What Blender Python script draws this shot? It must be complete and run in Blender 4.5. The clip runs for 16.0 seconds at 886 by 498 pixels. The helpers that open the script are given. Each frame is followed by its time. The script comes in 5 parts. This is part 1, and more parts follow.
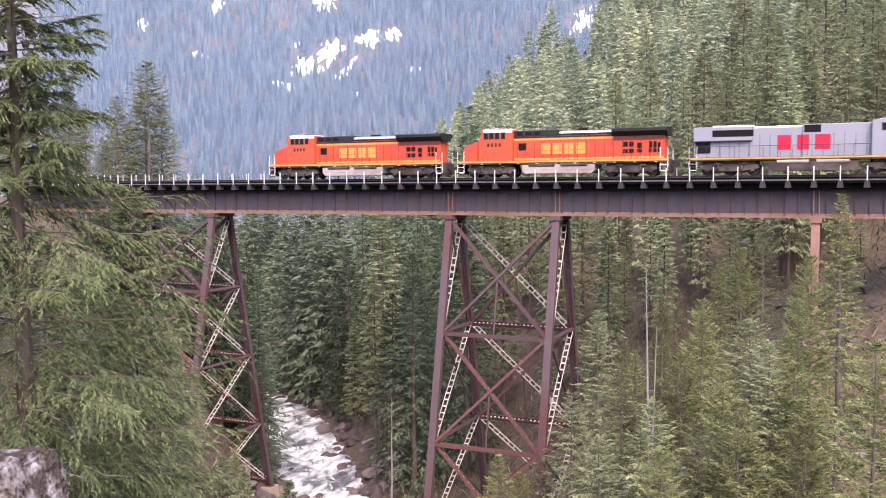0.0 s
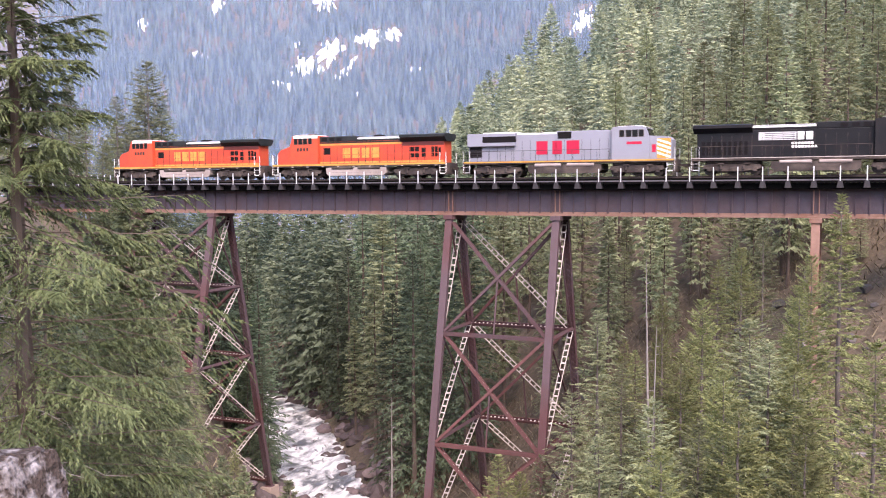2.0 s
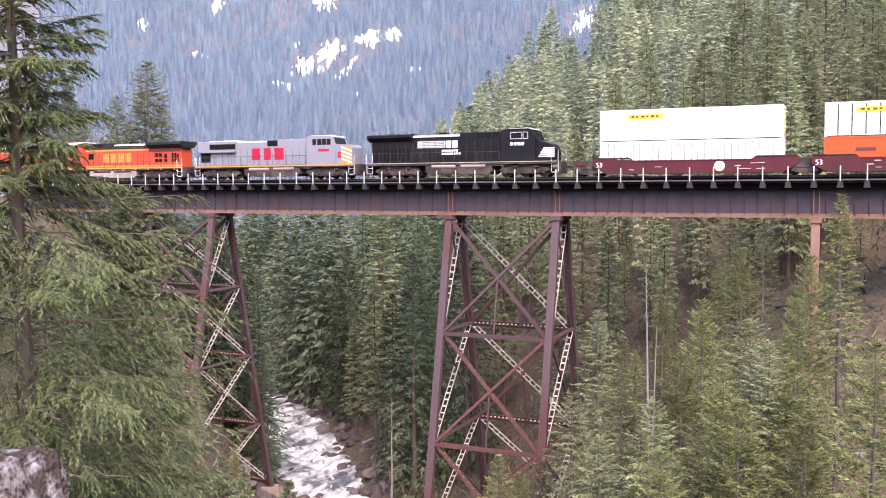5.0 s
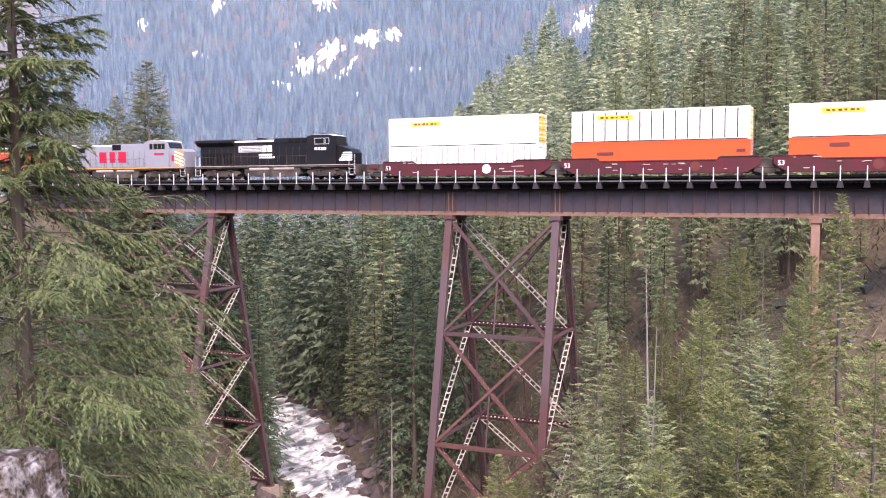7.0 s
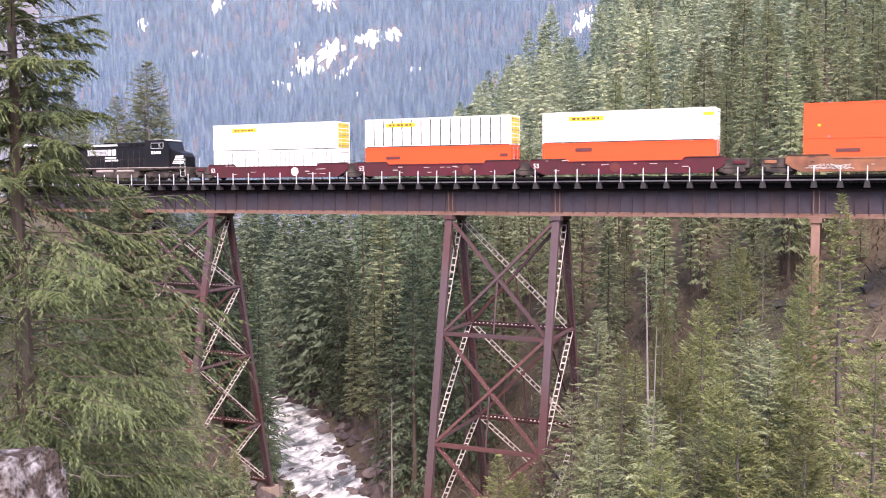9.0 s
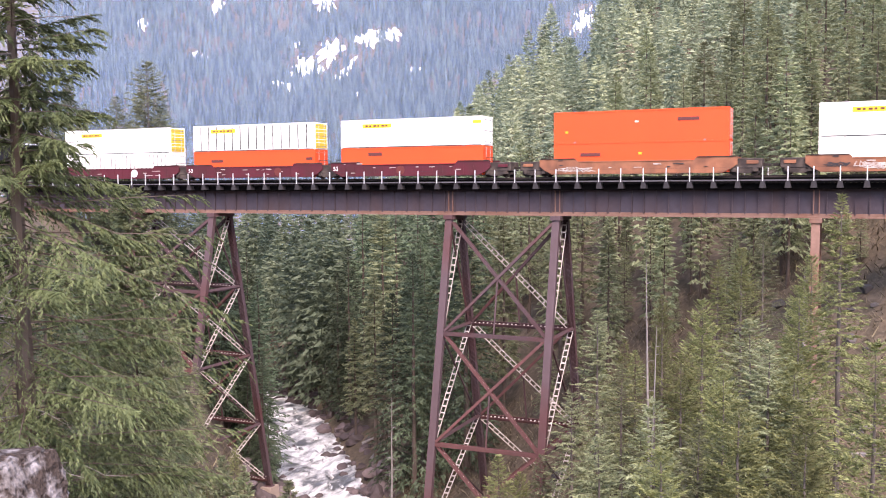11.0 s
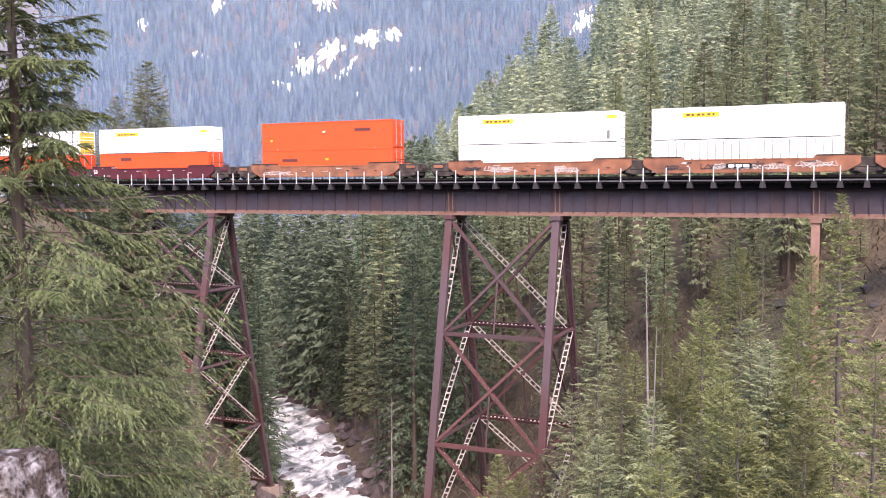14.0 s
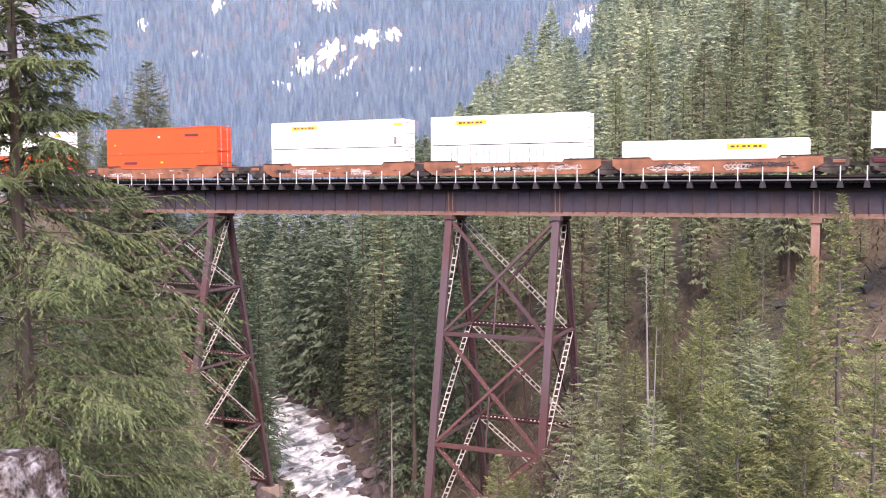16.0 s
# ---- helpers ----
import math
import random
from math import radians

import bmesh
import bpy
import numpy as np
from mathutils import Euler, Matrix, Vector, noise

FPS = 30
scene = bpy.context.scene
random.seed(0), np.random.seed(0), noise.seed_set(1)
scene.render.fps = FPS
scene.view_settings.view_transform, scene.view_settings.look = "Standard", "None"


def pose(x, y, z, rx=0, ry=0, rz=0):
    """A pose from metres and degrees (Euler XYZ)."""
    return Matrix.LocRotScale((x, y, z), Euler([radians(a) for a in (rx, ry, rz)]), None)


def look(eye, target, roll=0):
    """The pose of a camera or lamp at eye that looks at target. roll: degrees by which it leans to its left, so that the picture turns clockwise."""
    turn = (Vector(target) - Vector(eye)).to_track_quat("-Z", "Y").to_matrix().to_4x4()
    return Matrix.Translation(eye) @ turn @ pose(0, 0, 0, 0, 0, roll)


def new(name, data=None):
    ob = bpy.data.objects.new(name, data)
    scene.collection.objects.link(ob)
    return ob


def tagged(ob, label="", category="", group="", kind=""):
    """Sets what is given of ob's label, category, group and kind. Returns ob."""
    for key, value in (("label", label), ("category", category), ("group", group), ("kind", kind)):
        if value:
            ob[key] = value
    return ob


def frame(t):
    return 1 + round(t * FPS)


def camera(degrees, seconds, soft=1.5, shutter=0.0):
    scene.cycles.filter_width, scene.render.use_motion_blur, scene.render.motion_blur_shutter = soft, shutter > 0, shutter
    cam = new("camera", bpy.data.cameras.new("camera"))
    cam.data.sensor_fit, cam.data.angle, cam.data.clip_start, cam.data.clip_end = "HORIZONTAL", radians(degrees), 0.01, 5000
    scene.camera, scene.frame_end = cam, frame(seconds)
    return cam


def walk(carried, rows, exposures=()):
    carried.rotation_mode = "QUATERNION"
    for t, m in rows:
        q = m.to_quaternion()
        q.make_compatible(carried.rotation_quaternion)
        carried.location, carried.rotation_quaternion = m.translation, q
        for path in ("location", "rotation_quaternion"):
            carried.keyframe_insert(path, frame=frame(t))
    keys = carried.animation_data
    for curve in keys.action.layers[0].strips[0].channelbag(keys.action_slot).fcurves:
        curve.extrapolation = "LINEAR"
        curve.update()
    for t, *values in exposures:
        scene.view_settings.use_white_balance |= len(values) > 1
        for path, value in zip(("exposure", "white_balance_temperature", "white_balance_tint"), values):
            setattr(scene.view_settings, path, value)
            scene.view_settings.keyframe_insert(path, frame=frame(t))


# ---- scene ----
cam = camera(50.66, 16.0, soft=1.0, shutter=0.3)
EYE = Vector((0.0, -86.58, -0.52))
AIM = EYE + Vector((-0.40730, 0.91059, -0.07019)) * 10
walk(cam, [(0.0, look(EYE, AIM, -0.38)), (16.0, look(EYE, AIM, -0.38))], exposures=[(0.0, 2.12, 7350, 26), (16.0, 2.12, 7350, 26)])

# ---- light ----
world = bpy.data.worlds.new("sky")
scene.world = world
world.use_nodes = True
wn = world.node_tree.nodes
sky = wn.new("ShaderNodeTexSky")
sky.sky_type = "NISHITA"
sky.sun_disc = False
sky.sun_elevation = radians(46)
sky.sun_rotation = radians(146)
sky.air_density, sky.dust_density, sky.ozone_density = 1.0, 0.8, 1.5
world.node_tree.links.new(sky.outputs[0], wn["Background"].inputs[0])
wn["Background"].inputs[1].default_value = 0.13
sun_data = bpy.data.lights.new("sun", "SUN")
sun_data.energy, sun_data.angle, sun_data.color = 2.0, radians(40), (1.0, 0.96, 0.92)
sun_ob = new("sun", sun_data)
sun_ob.matrix_world = look((60, -118, 148), (-20, 0, 0))


# ---- materials ----
def mat(name, color, rough=0.7, metal=0.0, vary=0.25, scale=3.0, stain=None, stain_scale=0.6, stain_amount=0.5, bump=0.15,
        per_piece=0.0, streak=0.0, spec=0.3):
    """Principled surface with grain, larger stains and a fine relief."""
    m = bpy.data.materials.new(name)
    m.use_nodes = True
    t, b = m.node_tree, m.node_tree.nodes["Principled BSDF"]
    b.inputs["Roughness"].default_value, b.inputs["Metallic"].default_value = rough, metal
    b.inputs["Specular IOR Level"].default_value = spec
    co = t.nodes.new("ShaderNodeTexCoord")
    n1 = t.nodes.new("ShaderNodeTexNoise")
    n1.inputs["Scale"].default_value, n1.inputs["Detail"].default_value = scale, 8
    t.links.new(co.outputs["Object"], n1.inputs["Vector"])
    ramp = t.nodes.new("ShaderNodeMapRange")
    ramp.inputs["To Min"].default_value, ramp.inputs["To Max"].default_value = 1 - vary, 1 + vary
    t.links.new(n1.outputs["Fac"], ramp.inputs["Value"])
    hsv = t.nodes.new("ShaderNodeHueSaturation")
    hsv.inputs["Color"].default_value = (*color, 1)
    t.links.new(ramp.outputs[0], hsv.inputs["Value"])
    out = hsv.outputs[0]
    if stain:
        n2 = t.nodes.new("ShaderNodeTexNoise")
        n2.inputs["Scale"].default_value, n2.inputs["Detail"].default_value = stain_scale, 5
        src = co.outputs["Object"]
        if streak:
            mp = t.nodes.new("ShaderNodeMapping")
            mp.inputs["Scale"].default_value = (1, 1, streak)
            t.links.new(src, mp.inputs["Vector"])
            src = mp.outputs[0]
        t.links.new(src, n2.inputs["Vector"])
        r2 = t.nodes.new("ShaderNodeMapRange")
        r2.inputs["From Min"].default_value, r2.inputs["From Max"].default_value = 0.45, 0.7
        r2.inputs["To Max"].default_value = stain_amount
        t.links.new(n2.outputs["Fac"], r2.inputs["Value"])
        mix = t.nodes.new("ShaderNodeMix")
        mix.data_type = "RGBA"
        t.links.new(r2.outputs[0], mix.inputs["Factor"])
        t.links.new(out, mix.inputs["A"])
        mix.inputs["B"].default_value = (*stain, 1)
        out = mix.outputs["Result"]
    if per_piece:
        oi = t.nodes.new("ShaderNodeObjectInfo")
        r3 = t.nodes.new("ShaderNodeMapRange")
        r3.inputs["To Min"].default_value, r3.inputs["To Max"].default_value = 1 - per_piece, 1 + per_piece
        t.links.new(oi.outputs["Random"], r3.inputs["Value"])
        h2 = t.nodes.new("ShaderNodeHueSaturation")
        t.links.new(out, h2.inputs["Color"])
        t.links.new(r3.outputs[0], h2.inputs["Value"])
        out = h2.outputs[0]
    t.links.new(out, b.inputs["Base Color"])
    if bump:
        bp = t.nodes.new("ShaderNodeBump")
        bp.inputs["Strength"].default_value, bp.inputs["Distance"].default_value = bump, 0.05
        t.links.new(n1.outputs["Fac"], bp.inputs["Height"])
        t.links.new(bp.outputs[0], b.inputs["Normal"])
    return m


def foliage(name, dark, light, through_light=0.25, tree_vary=0.25, by_tree=False, grain=0.3):
    """Needles: each spray and each tree has its own shade; some light passes through."""
    m = bpy.data.materials.new(name)
    m.use_nodes = True
    t, b = m.node_tree, m.node_tree.nodes["Principled BSDF"]
    b.inputs["Roughness"].default_value = 0.65
    b.inputs["Specular IOR Level"].default_value = 0.25
    geo, oi = t.nodes.new("ShaderNodeNewGeometry"), t.nodes.new("ShaderNodeObjectInfo")
    mix = t.nodes.new("ShaderNodeMix")
    mix.data_type = "RGBA"
    mix.inputs["A"].default_value, mix.inputs["B"].default_value = (*dark, 1), (*light, 1)
    t.links.new(geo.outputs["Random Per Island"], mix.inputs["Factor"])
    if by_tree:
        at_, av = t.nodes.new("ShaderNodeAttribute"), t.nodes.new("ShaderNodeMix")
        at_.attribute_name = "tone"
        av.inputs["Factor"].default_value = grain
        t.links.new(at_.outputs["Fac"], av.inputs["A"])
        t.links.new(geo.outputs["Random Per Island"], av.inputs["B"])
        t.links.new(av.outputs["Result"], mix.inputs["Factor"])
    h = t.nodes.new("ShaderNodeHueSaturation")
    r = t.nodes.new("ShaderNodeMapRange")
    r.inputs["To Min"].default_value, r.inputs["To Max"].default_value = 1 - tree_vary, 1 + tree_vary
    r2 = t.nodes.new("ShaderNodeMapRange")
    r2.inputs["To Min"].default_value, r2.inputs["To Max"].default_value = 0.485, 0.515
    t.links.new(oi.outputs["Random"], r.inputs["Value"])
    t.links.new(oi.outputs["Random"], r2.inputs["Value"])
    t.links.new(mix.outputs["Result"], h.inputs["Color"])
    t.links.new(r.outputs[0], h.inputs["Value"])
    t.links.new(r2.outputs[0], h.inputs["Hue"])
    t.links.new(h.outputs[0], b.inputs["Base Color"])
    tr = t.nodes.new("ShaderNodeBsdfTranslucent")
    t.links.new(h.outputs[0], tr.inputs["Color"])
    ms = t.nodes.new("ShaderNodeMixShader")
    ms.inputs[0].default_value = through_light
    t.links.new(b.outputs[0], ms.inputs[1])
    t.links.new(tr.outputs[0], ms.inputs[2])
    t.links.new(ms.outputs[0], t.nodes["Material Output"].inputs["Surface"])
    return m


M = {
    "girder": mat("girder_paint", (0.056, 0.046, 0.060), 0.6, 0.1, 0.22, 2.5, (0.075, 0.04, 0.032), 0.35, 0.5, streak=0.2, spec=0.2),
    "flange": mat("rusty_flange", (0.19, 0.112, 0.09), 0.85, 0.05, 0.3, 3, (0.13, 0.058, 0.038), 0.4, 0.6, spec=0.2),
    # creosoted wood, taken to near-black so the walkway's shade is in its colour
    "timber": mat("creosoted_shaded_timber", (0.004, 0.0035, 0.004), 0.95, 0, 0.4, 4, per_piece=0.3, spec=0.08),
    "bracket": mat("walkway_bracket", (0.035, 0.032, 0.036), 0.7, 0.1, 0.2, spec=0.2),
    "galv": mat("galvanised_post", (0.55, 0.55, 0.57), 0.45, 0.4, 0.12, 6),
    "walkway": mat("walkway_grating", (0.08, 0.076, 0.085), 0.7, 0.1, 0.2, spec=0.2),
    "rail": mat("rail_steel", (0.035, 0.026, 0.024), 0.5, 0.3, 0.2, spec=0.2),
    "leg": mat("tower_paint", (0.078, 0.051, 0.058), 0.65, 0.05, 0.15, 1.2, (0.085, 0.025, 0.023), 0.12, 0.75),
    "brace": mat("brace_paint", (0.066, 0.04, 0.045), 0.65, 0.05, 0.2, 1.5, (0.085, 0.027, 0.023), 0.15, 0.6),
    "red_brace": mat("rust_red_brace", (0.105, 0.047, 0.047), 0.75, 0.05, 0.25, 1.5, (0.085, 0.045, 0.045), 0.3, 0.6, spec=0.2),
    "lace": mat("lacing_bar", (0.36, 0.31, 0.29), 0.7, 0.05, 0.2, 2),
    "concrete": mat("old_concrete", (0.26, 0.20, 0.17), 0.9, 0, 0.2, 1.5, (0.22, 0.17, 0.14), 0.4, 0.5),
    "bark": mat("bark", (0.085, 0.062, 0.052), 0.95, 0, 0.45, 2.5, (0.15, 0.13, 0.12), 0.6, 0.4, 0.6),
    "grey_bark": mat("grey_bark", (0.13, 0.11, 0.10), 0.95, 0, 0.4, 3.0, (0.08, 0.06, 0.055), 0.8, 0.6, 0.5),
    "dead": mat("grey_dead_wood", (0.20, 0.18, 0.175), 0.9, 0, 0.3, 3, bump=0.4),
    "rock": mat("river_rock", (0.125, 0.095, 0.098), 0.85, 0, 0.5, 1.6, (0.055, 0.042, 0.042), 0.6, 0.7, 0.8, per_piece=0.45),
    "orange": mat("orange_loco_paint", (0.45, 0.056, 0.034), 0.5, 0, 0.12, 1.2, (0.42, 0.09, 0.03), 0.35, 0.6, spec=0.2),
    "yellow": mat("yellow_paint", (0.44, 0.235, 0.06), 0.6, 0, 0.2, 3, (0.36, 0.10, 0.03), 1.2, 0.5, spec=0.2),
    "dkgreen": mat("dark_green_paint", (0.012, 0.015, 0.016), 0.55, 0, 0.25, 2, (0.04, 0.036, 0.035), 0.5, 0.4, spec=0.2),
    "white": mat("white_paint", (0.80, 0.79, 0.78), 0.5, 0, 0.06, 1.5),
    "grey": mat("grey_loco_paint", (0.20, 0.205, 0.25), 0.45, 0, 0.07, 1.0, (0.17, 0.16, 0.165), 0.4, 0.3),
    "red": mat("red_letter_paint", (0.36, 0.010, 0.038), 0.5, 0, 0.1, 3),
    "black": mat("black_loco_paint", (0.006, 0.006, 0.0085), 0.5, 0, 0.3, 1.0, (0.026, 0.02, 0.019), 0.4, 0.45, spec=0.2),
    "under": mat("grimy_underframe", (0.04, 0.032, 0.031), 0.9, 0.0, 0.6, 2.5, (0.12, 0.094, 0.082), 0.9, 0.7, spec=0.1),
    "tank": mat("dusty_fuel_tank", (0.30, 0.25, 0.24), 0.8, 0, 0.25, 1.5, (0.16, 0.125, 0.11), 0.5, 0.6, spec=0.2),
    "wheel": mat("wheel_steel", (0.03, 0.024, 0.022), 0.6, 0.2, 0.3, 4, spec=0.15),
    "glass": mat("dark_cab_glass", (0.01, 0.011, 0.013), 0.12, 0, 0.05, 1, bump=0),
    "grille": mat("dark_grille", (0.008, 0.007, 0.008), 0.8, 0, 0.2, 4, spec=0.1),
    "maroon": mat("maroon_car_paint", (0.085, 0.016, 0.025), 0.7, 0, 0.25, 1.0, (0.04, 0.018, 0.018), 0.5, 0.6, spec=0.2),
    "ochre": mat("faded_ochre_car_paint", (0.25, 0.105, 0.062), 0.8, 0, 0.3, 1.5, (0.11, 0.05, 0.036), 0.6, 0.8, spec=0.2),
    "cwhite": mat("white_container_paint", (0.84, 0.83, 0.81), 0.5, 0, 0.03, 1.5, (0.72, 0.69, 0.66), 0.3, 0.25, 0.05),
    "corange": mat("orange_container_paint", (0.72, 0.074, 0.02), 0.5, 0, 0.06, 1.2, (0.58, 0.06, 0.018), 0.3, 0.2, 0.05),
    "seam": mat("container_seam", (0.15, 0.145, 0.145), 0.6, 0, 0.1),
    "cyellow": mat("yellow_panel", (0.62, 0.42, 0.035), 0.5, 0, 0.1, 4, spec=0.2),
    "ink": mat("dark_marking", (0.10, 0.03, 0.03), 0.6, 0, 0.1),
    "snow": mat("old_snow", (0.86, 0.87, 0.90), 0.6, 0, 0.06, 0.1),
    "slope_rock": mat("mossy_slope_rock", (0.075, 0.065, 0.066), 0.9, 0, 0.5, 1.5, (0.04, 0.042, 0.026), 0.8, 0.7, 0.6, per_piece=0.35),
    "ribgrey": mat("grey_rib", (0.13, 0.125, 0.125), 0.6, 0, 0.1),
    "band": mat("worn_white_band", (0.42, 0.42, 0.44), 0.6, 0, 0.3, 2.5),
    "scrawl": mat("faded_spray_paint", (0.42, 0.38, 0.36), 0.8, 0, 0.5, 6, (0.2, 0.09, 0.06), 3, 0.7),
    "dkcar": mat("dark_red_container", (0.11, 0.025, 0.022), 0.6, 0, 0.15),
}
F_HERO = foliage("needles_fresh_green", (0.021, 0.036, 0.017), (0.155, 0.193, 0.084), 0.22, 0.0, True)
F_HEMLOCK = foliage("needles_pale_green", (0.07, 0.085, 0.045), (0.30, 0.32, 0.17), 0.3, 0.0, True)
F_NEAR = foliage("needles_olive", (0.066, 0.082, 0.034), (0.258, 0.266, 0.115), 0.28, 0.45, True)
F_GREY = foliage("needles_grey_olive", (0.075, 0.09, 0.048), (0.27, 0.285, 0.165), 0.28, 0.4, True)
F_DARK = foliage("needles_dark", (0.04, 0.06, 0.04), (0.14, 0.18, 0.108), 0.25, 0.5, True)
F_HILL = foliage("needles_hillside", (0.15, 0.178, 0.105), (0.30, 0.32, 0.19), 0.4, 0.35, True)
# hillside mass: paler and bluer needles, with distance haze put into the colour
F_HILL_FAR = foliage("needles_hillside_hazed", (0.155, 0.205, 0.155), (0.45, 0.475, 0.315), 0.35, 0.0, True, 0.12)
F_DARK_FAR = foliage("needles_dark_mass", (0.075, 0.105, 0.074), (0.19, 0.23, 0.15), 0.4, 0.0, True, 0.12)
# far firs: the bluish cast of haze is part of this needle colour
F_FAR = foliage("needles_far_hazed", (0.026, 0.042, 0.038), (0.14, 0.178, 0.156), 0.2, 0.0, True, 0.2)


# ---- building helpers ----
def part(name, bm, material, parent=None, label="", smooth=False):
    me = bpy.data.meshes.new(name)
    if bm.faces:
        bmesh.ops.recalc_face_normals(bm, faces=bm.faces)
    bm.to_mesh(me)
    bm.free()
    me.materials.append(material)
    if smooth:
        me.polygons.foreach_set("use_smooth", [True] * len(me.polygons))
    ob = new(name, me)
    ob.parent = parent
    if label:
        ob["label"] = label
    return ob


def share(name, me, parent, loc=(0, 0, 0)):
    ob = new(name, me)
    ob.parent = parent
    ob.location = loc
    return ob


def thing(name, label, category, loc=(0, 0, 0), group=""):
    return tagged(put(new(name), loc), label, category, group)


def put(ob, loc):
    ob.location = loc
    return ob


def box(bm, x0, x1, y0, y1, z0, z1, bevel=0.0):
    r = bmesh.ops.create_cube(bm, size=1.0, matrix=Matrix.Translation(((x0 + x1) / 2, (y0 + y1) / 2, (z0 + z1) / 2))
                              @ Matrix.Diagonal((abs(x1 - x0), abs(y1 - y0), abs(z1 - z0), 1)))
    if bevel:
        es = {e for v in r["verts"] for e in v.link_edges}
        bmesh.ops.bevel(bm, geom=list(es), offset=bevel, segments=2, affect="EDGES", profile=0.5)


def bx(*a, bevel=0.0):
    bm = bmesh.new()
    box(bm, *a, bevel=bevel)
    return bm


def beam(bm, p, q, w, h, side=None):
    """A bar of section w x h from p to q; w lies along side."""
    p, q = Vector(p), Vector(q)
    d = q - p
    s = Vector(side) if side else (Vector((0, 0, 1)).cross(d) if abs(d.normalized().z) < 0.95 else Vector((1, 0, 0)))
    s = (s - d.normalized() * s.dot(d.normalized())).normalized()
    u = d.normalized().cross(s)
    m = Matrix((s, u, d.normalized())).transposed().to_4x4()
    m.translation = (p + q) / 2
    bmesh.ops.create_cube(bm, size=1.0, matrix=m @ Matrix.Diagonal((w, h, d.length, 1)))


def rod(bm, p, q, r, r2=None, n=6):
    p, q = Vector(p), Vector(q)
    m = (q - p).to_track_quat("Z", "Y").to_matrix().to_4x4()
    m.translation = (p + q) / 2
    bmesh.ops.create_cone(bm, cap_ends=True, segments=n, radius1=r, radius2=r if r2 is None else r2, depth=(q - p).length, matrix=m)


def prism_x(bm, poly, x0, x1):
    """A solid from a polygon in y and z, from x0 to x1."""
    a = [bm.verts.new((x0, y, z)) for y, z in poly]
    b = [bm.verts.new((x1, y, z)) for y, z in poly]
    bm.faces.new(a), bm.faces.new(b[::-1])
    for i in range(len(poly)):
        j = (i + 1) % len(poly)
        bm.faces.new((a[i], b[i], b[j], a[j]))


def prism(bm, poly, y0, y1):
    """A solid from a polygon in x and z, from y0 to y1."""
    a = [bm.verts.new((x, y0, z)) for x, z in poly]
    b = [bm.verts.new((x, y1, z)) for x, z in poly]
    bm.faces.new(a), bm.faces.new(b[::-1])
    for i in range(len(poly)):
        j = (i + 1) % len(poly)
        bm.faces.new((a[i], b[i], b[j], a[j]))


# ---- ground ----
def wave(x, y, k, seed):
    """Smooth uneven relief from a few crossed waves, between -1 and 1."""
    r = np.random.RandomState(seed)
    z = 0
    for i in range(6):
        a, f, ph = r.uniform(0, 6.28), k * r.uniform(0.5, 1.8), r.uniform(0, 6.28)
        z = z + np.sin((x * np.cos(a) + y * np.sin(a)) * f + ph)
    return z / 6 * 1.6


RIVER = np.array([(-900, 250), (-330, 130), (-150, 74), (-112, 61), (-91, 49), (-76, 32), (-62.5, 15), (-50, 0), (-37, -16), (-24, -33), (-6, -48), (25, -58),
                  (80, -66), (300, -80), (3000, -160)], float)


def river_gap(x, y):
    """Signed distance from the river's middle line: positive on the towers' east bank."""
    x, y = np.asarray(x, float), np.asarray(y, float)
    best, sign = np.full(x.shape, 1e9), np.ones(x.shape)
    for (ax, ay), (bx_, by) in zip(RIVER[:-1], RIVER[1:]):
        dx, dy = bx_ - ax, by - ay
        t = np.clip(((x - ax) * dx + (y - ay) * dy) / (dx * dx + dy * dy), 0, 1)
        d = np.hypot(x - ax - t * dx, y - ay - t * dy)
        s = np.where(dx * (y - ay) - dy * (x - ax) > 0, 1.0, -1.0)
        sign, best = np.where(d < best, s, sign), np.minimum(d, best)
    return best * sign


def crest(x, y):
    """Highest line of the treetops on the east hillside, which falls towards the side valley."""
    away = np.hypot(x, y + 86.6)
    turn = np.degrees(np.arctan2(-x, np.maximum(y + 86.6, 1e-3)))
    return away * np.interp(turn, [12.5, 14.2, 14.9, 16.3, 17, 18.2, 20.4, 22.6, 25, 28], [0.40, 0.25, 0.15, 0.14, 0.195, 0.165, 0.13, 0.088, 0.052, 0.03])


